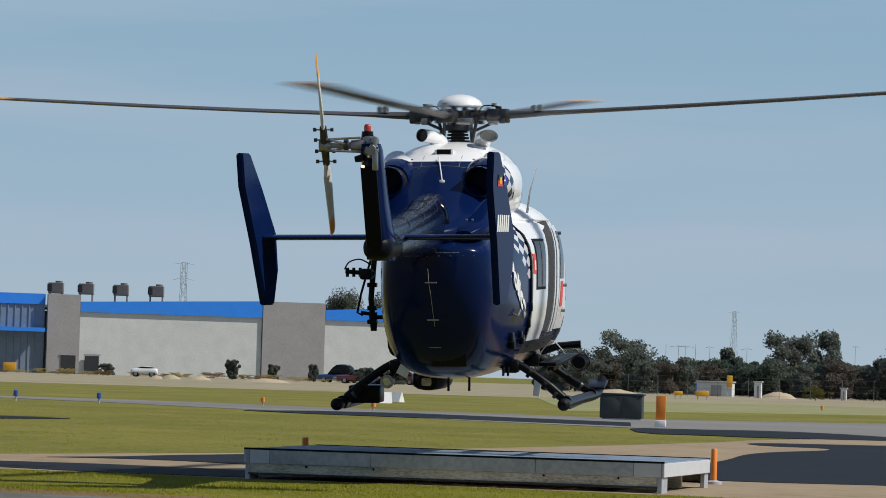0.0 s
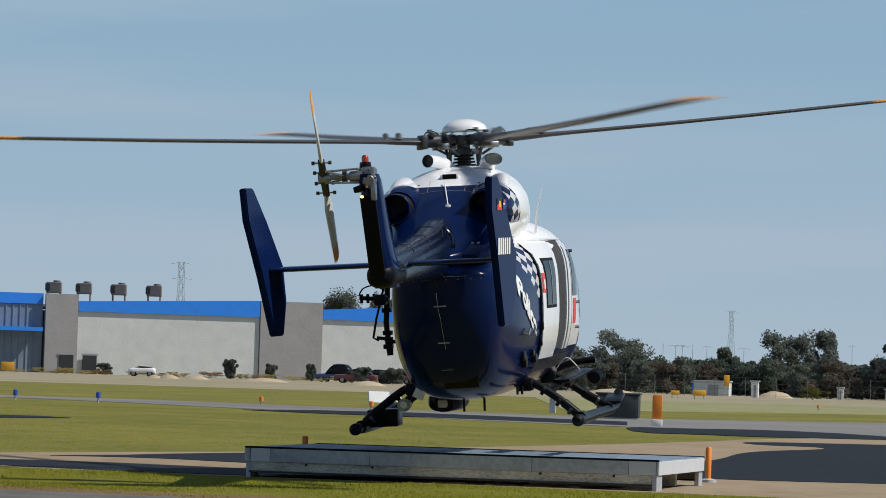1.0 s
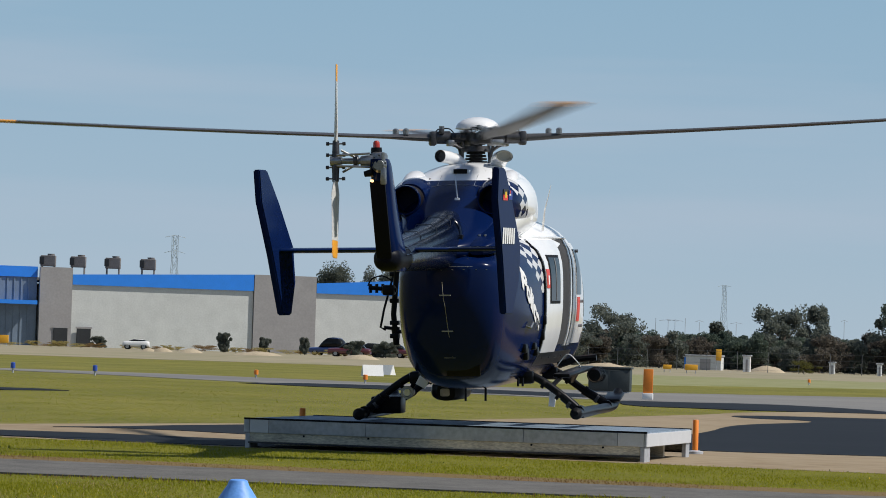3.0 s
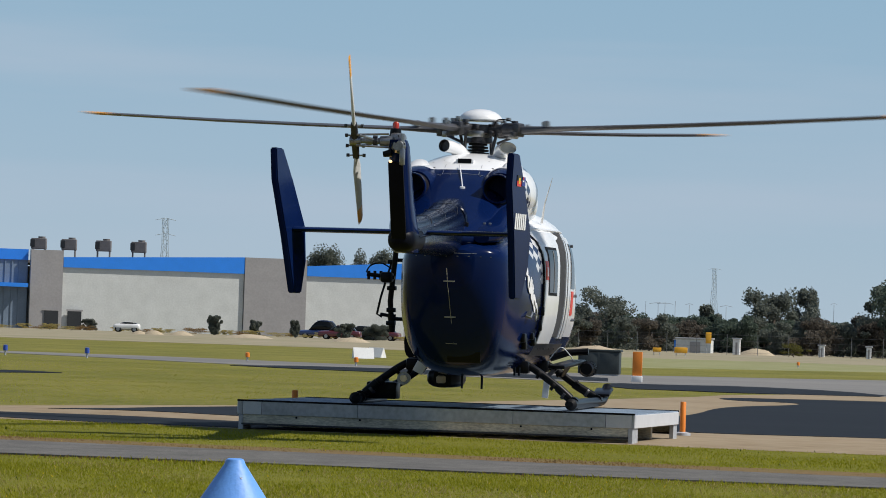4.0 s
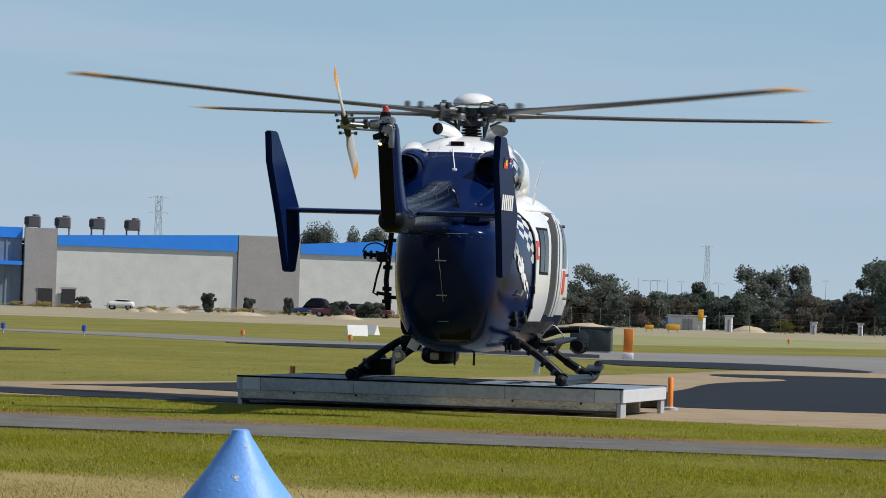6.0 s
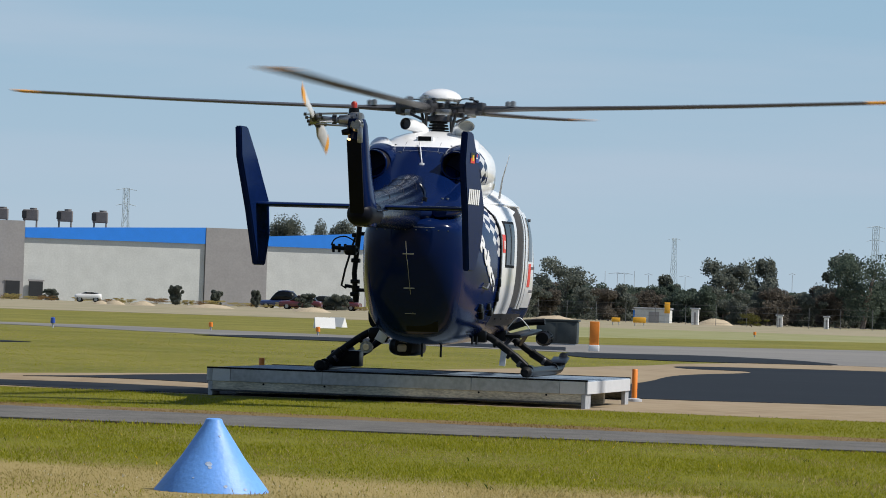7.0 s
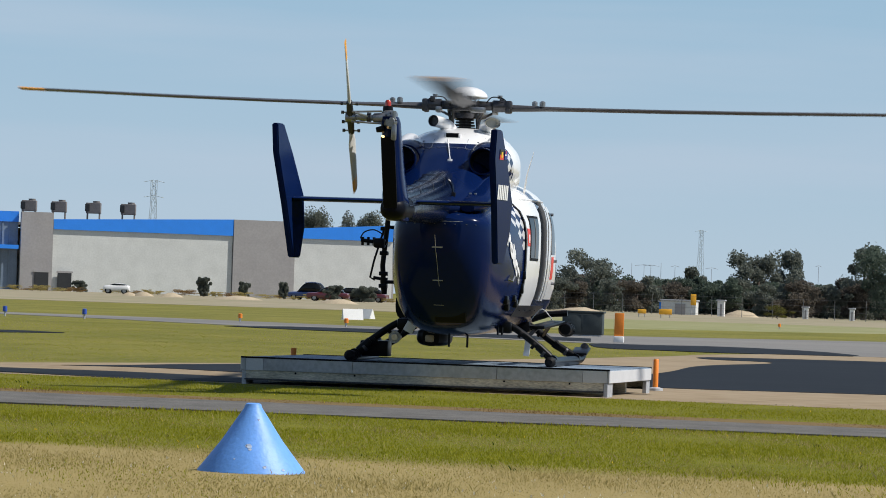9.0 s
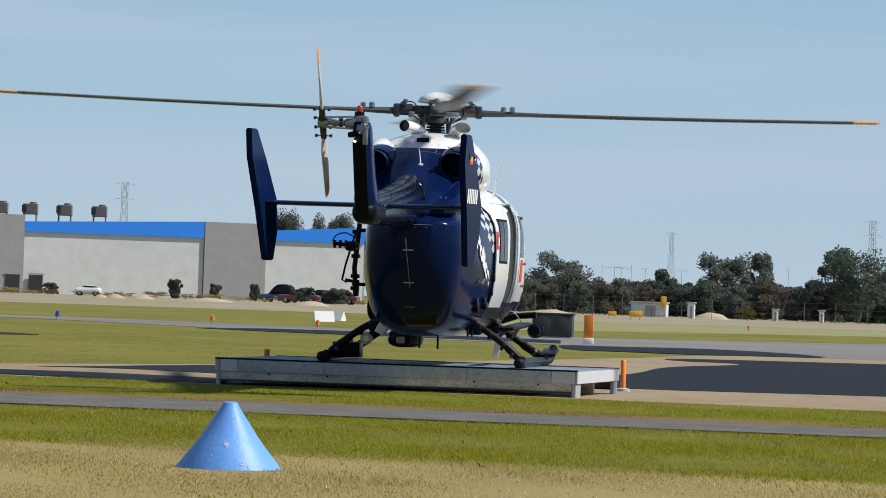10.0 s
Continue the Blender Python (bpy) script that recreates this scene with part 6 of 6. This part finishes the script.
hut(23.51, 318.00, 0.6, 0.8, 1.35, "small white equipment hut by the fence", M_FARWHITE)
hut(20.79, 335.00, 3.2, 2.0, 1.25, "low pale equipment hut by the fence", M_PANEL)
hut(31.90, 330.00, 0.5, 0.5, 1.0, "small white equipment box by the fence", M_FARWHITE)
hut(34.98, 318.00, 0.4, 0.5, 1.0, "small white equipment box by the fence", M_FARWHITE)
hut(19.35, 338.00, 0.5, 0.5, 1.1, "small blue equipment box by the fence", M_FASCIA)


def heap(x, y, w, h, seed, label, m):
    r = random.Random(seed)
    bm = B()
    loops = []
    for k in range(6):
        q = k / 5
        loops.append([(w * .5 * (1 - q) * math.cos(a) * (1 + .2 * noise.noise(Vector((math.cos(a) * 2, math.sin(a) * 2, seed + q)))), w * .3 * (1 - q) * math.sin(a), h * (1 - (1 - q) ** 2) * (1 + .3 * noise.noise(Vector((a, q * 3, seed))))) for a in (2 * math.pi * j / 18 for j in range(18))])
    ob = part("sand_mound", rings(bm, loops), m)
    ob.matrix_basis = pose(x, y, 0)
    tagged(ob, label, "heap", "sand heaps")


for i, (x, y, w, h) in enumerate(((25.51, 322.00, 3.4, .55), (10.66, 300.00, 4.5, .42), (-19.43, 330.00, 4.5, .35), (-26.54, 345.00, 2.5, .4), (-29.08, 345.00, 2.0, .4), (-30.45, 345.00, 1.6, .3), (-9.73, 310.00, 3.5, .4))):
    heap(x, y, w, h, i, "heap of pale sand on the far verge", M_SAND)


# boundary fence
FENCE_A, FENCE_B = Vector((7.42, 325.00, 0)), Vector((42.47, 300.00, 0))
fd = FENCE_B - FENCE_A
fn = thing("boundary_fence", pose(FENCE_A.x, FENCE_A.y, 0, 0, 0, math.degrees(math.atan2(fd.y, fd.x))), "grey wire boundary fence before the trees", "fence")
L_ = fd.length
k = int(L_ / 3.0)
for i in range(k + 1):
    part("post", tube(B(), [(L_ * i / k, 0, 0), (L_ * i / k, 0, 1.75)], 0.025, 5), M_FENCE, fn)
for j in range(4):
    part("wire", tube(B(), [(0, 0, 0.2 + 0.5 * j), (L_, 0, 0.2 + 0.5 * j)], 0.008, 4), M_FENCE, fn)


def car(x, y, rz, paint, label, tall=1.45, length=4.3):
    ob = thing("car", pose(x, y, 0, 0, 0, rz), label, "car", "cars parked by the warehouse")
    hl, w = length / 2, 0.88
    part("body", loft(B(), [(-hl, .6, .45, .7, .5), (-hl + .15, w, .28, .92, .5), (0, w, .25, .95, .5), (hl - .2, w, .28, .85, .5), (hl, .6, .45, .65, .5)], 20, 4), paint, ob)
    part("cabin", loft(B(), [(-hl * .8, .5, .85, .95, .5), (-hl * .55, .7, .85, tall - .05, .4), (hl * .1, .72, .85, tall, .4), (hl * .5, .55, .85, .95, .5)], 16, 3.5), M_GLASS, ob)
    part("roof", loft(B(), [(-hl * .5, .6, tall - .06, tall + .01, .5), (hl * .1, .62, tall - .03, tall + .03, .5)], 12, 4), paint, ob)
    for sx in (-1, 1):
        for yy in (-hl * .62, hl * .62):
            wh = part("wheel", tube(B(), [(sx * (w - .2), yy, .32), (sx * (w + .01), yy, .32)], .32, 16), M_RUBBER, ob)
            part("rim", tube(B(), [(sx * (w - .1), yy, .32), (sx * (w + .02), yy, .32)], .19, 12), M_STEEL, wh)


M_CARBLUE = mat("blue car paint", (0.04, 0.07, 0.2), .3, coat=.6)
M_CARRED = mat("dark red car paint", (0.1, 0.02, 0.025), .3, coat=.6)
car(-15.60, 405.00, 70, M_CARBLUE, "blue van parked before the warehouse", 1.9, 4.6)
car(-12.93, 385.00, 85, M_CARRED, "dark red car parked before the warehouse")
car(-11.07, 392.00, 95, M_BLACK, "dark car parked before the warehouse")
car(-9.06, 395.00, 80, M_CARRED, "dark red car parked before the warehouse")
car(-36.02, 400.00, 90, M_FARWHITE, "white car parked before the warehouse", 1.1, 2.8)


# poles and gantries beyond the trees
def mast(x, y, h, arm=0.0):
    ob = thing("lamp_mast", pose(x, y, 0), "thin grey mast beyond the trees", "mast", "lamp masts")
    part("pole", tube(B(), [(0, 0, 0), (0, 0, h)], [.05, .035], 6), M_LATTICE, ob)
    if arm:
        part("arm", tube(B(), [(-arm / 2, 0, h), (0, 0, h + .15), (arm / 2, 0, h)], .03, 5), M_LATTICE, ob)


for x, y, h, a in ((21.55, 460.00, 5.7, 0), (23.05, 460.00, 5.4, 2.2), (23.87, 460.00, 5.4, 2.0), (25.10, 460.00, 5.8, 0), (26.80, 460.00, 5.4, 1.0), (31.24, 460.00, 5.3, 1.5), (44.20, 460.00, 6.0, .8)):
    mast(x, y, h, a)


# unseen dark ground behind the viewer, added so the pod mirrors less grass
sheet("forecourt", [(-130, -116.9), (60, -116.9), (60, -56), (-130, -56)], 0.01, M_ASPHALT, "unseen dark ground added for reflections", "forecourt")
# plain wall behind the viewer, unseen, added to darken what the paint reflects
M_DARKWALL = mat("dark plain wall", (0.05, 0.055, 0.065), 0.7, var=0.2, scale=0.3)
tagged(part("wall_reflected", box(B(), -130, 60, -118, -117, 0, 17), M_DARKWALL, smooth=False), "plain dark unseen wall added for reflections", "wall", kind="structure")


# ------------------------------------------------------------ what moves
HELI_ROWS = [
    (0, -0.278, 0.341, 0.8294, 2.10, -1.67, -6.50),
    (0.5, -0.144, 0.330, 0.7352, 1.71, -3.44, -7.22),
    (1, -0.049, 0.394, 0.6093, 2.32, -4.17, -7.59),
    (1.5, -0.007, 0.409, 0.5369, 2.47, -3.63, -7.66),
    (2, 0.025, 0.351, 0.5459, 1.54, -4.05, -8.04),
    (2.5, 0.026, 0.360, 0.4856, 1.23, -3.49, -8.49),
    (3.8, 0.085, 0.120, 0.3380, 0.45, -0.25, -6.80),
    (4, 0.080, 0.110, 0.3330, 0.06, -0.20, -6.75),
    (4.5, 0.083, 0.080, 0.3255, 0.00, -0.10, -7.10),
    (5, 0.086, 0.100, 0.3255, 0.05, -0.15, -7.40),
    (6.5, 0.086, 0.100, 0.3255, 0.00, -0.15, -7.25),
    (8, 0.086, 0.100, 0.3255, 0.05, -0.15, -7.35),
    (9, 0.075, 0.060, 0.3255, 0.00, 0.00, -6.85),
    (10, 0.073, 0.030, 0.3255, 0.00, 0.00, -6.87),
]
ROTOR_PHASE = [(0, -9.0), (0.5, 1136.0), (1, 2282.5), (1.5, 3425.5), (2, 4564.5), (2.5, 5708.0), (4, 9155.0), (4.5, 10304.5), (5, 11449.0), (6.5, 14863.5), (7, 16008.0), (7.5, 17153.3), (8, 18309.2), (8.5, 19467.0), (9, 20613.0), (9.5, 21744.5), (10, 22870.6)]
TAIL_PHASE = [(0, 32.0), (0.5, 1040.0), (1, 2195.0), (1.5, 3275.0), (2, 4290.0), (2.5, 5375.0), (4, 8675.0), (4.5, 9758.0), (5, 10850.0), (6.5, 14105.0), (7, 15195.0), (7.5, 16272.0), (8, 17428.0), (8.5, 18582.0), (9, 19656.0), (9.5, 20835.0), (10, 21996.0)]


FLAP = [(0, 1.3), (1.3, 1.3), (2.5, 1.2), (3.8, 0.6), (4.5, 0.4), (6.5, 0.4), (8, -0.6), (10, -0.8)]


def motions():
    for bl, q in BLADES:
        walk(bl, [(t, q @ Matrix.Rotation(radians(a), 4, "X")) for t, a in FLAP])
    walk(HELI, [(t, pose(*v)) for t, *v in HELI_ROWS])
    for ob, phases, base, axis in ((MAIN_ROTOR, ROTOR_PHASE, MAIN_BASE, "Z"), (TAIL_ROTOR, TAIL_PHASE, TAIL_BASE, "X")):
        ts, ph = [p[0] for p in phases], [p[1] for p in phases]
        rows = []
        for f in range(301):
            t = f / FPS
            # the pilot's stick tilts the main rotor back until the skids are down
            tilt = float(np.interp(t, (0, 2.5, 4.5, 6.5), (0.85, 0.85, 0.7, 0.0))) if ob is MAIN_ROTOR else 0.0
            rows.append((t, base @ Matrix.Rotation(radians(tilt), 4, "X") @ Matrix.Rotation(radians(float(np.interp(t, ts, ph))), 4, axis)))
        walk(ob, rows)


motions()
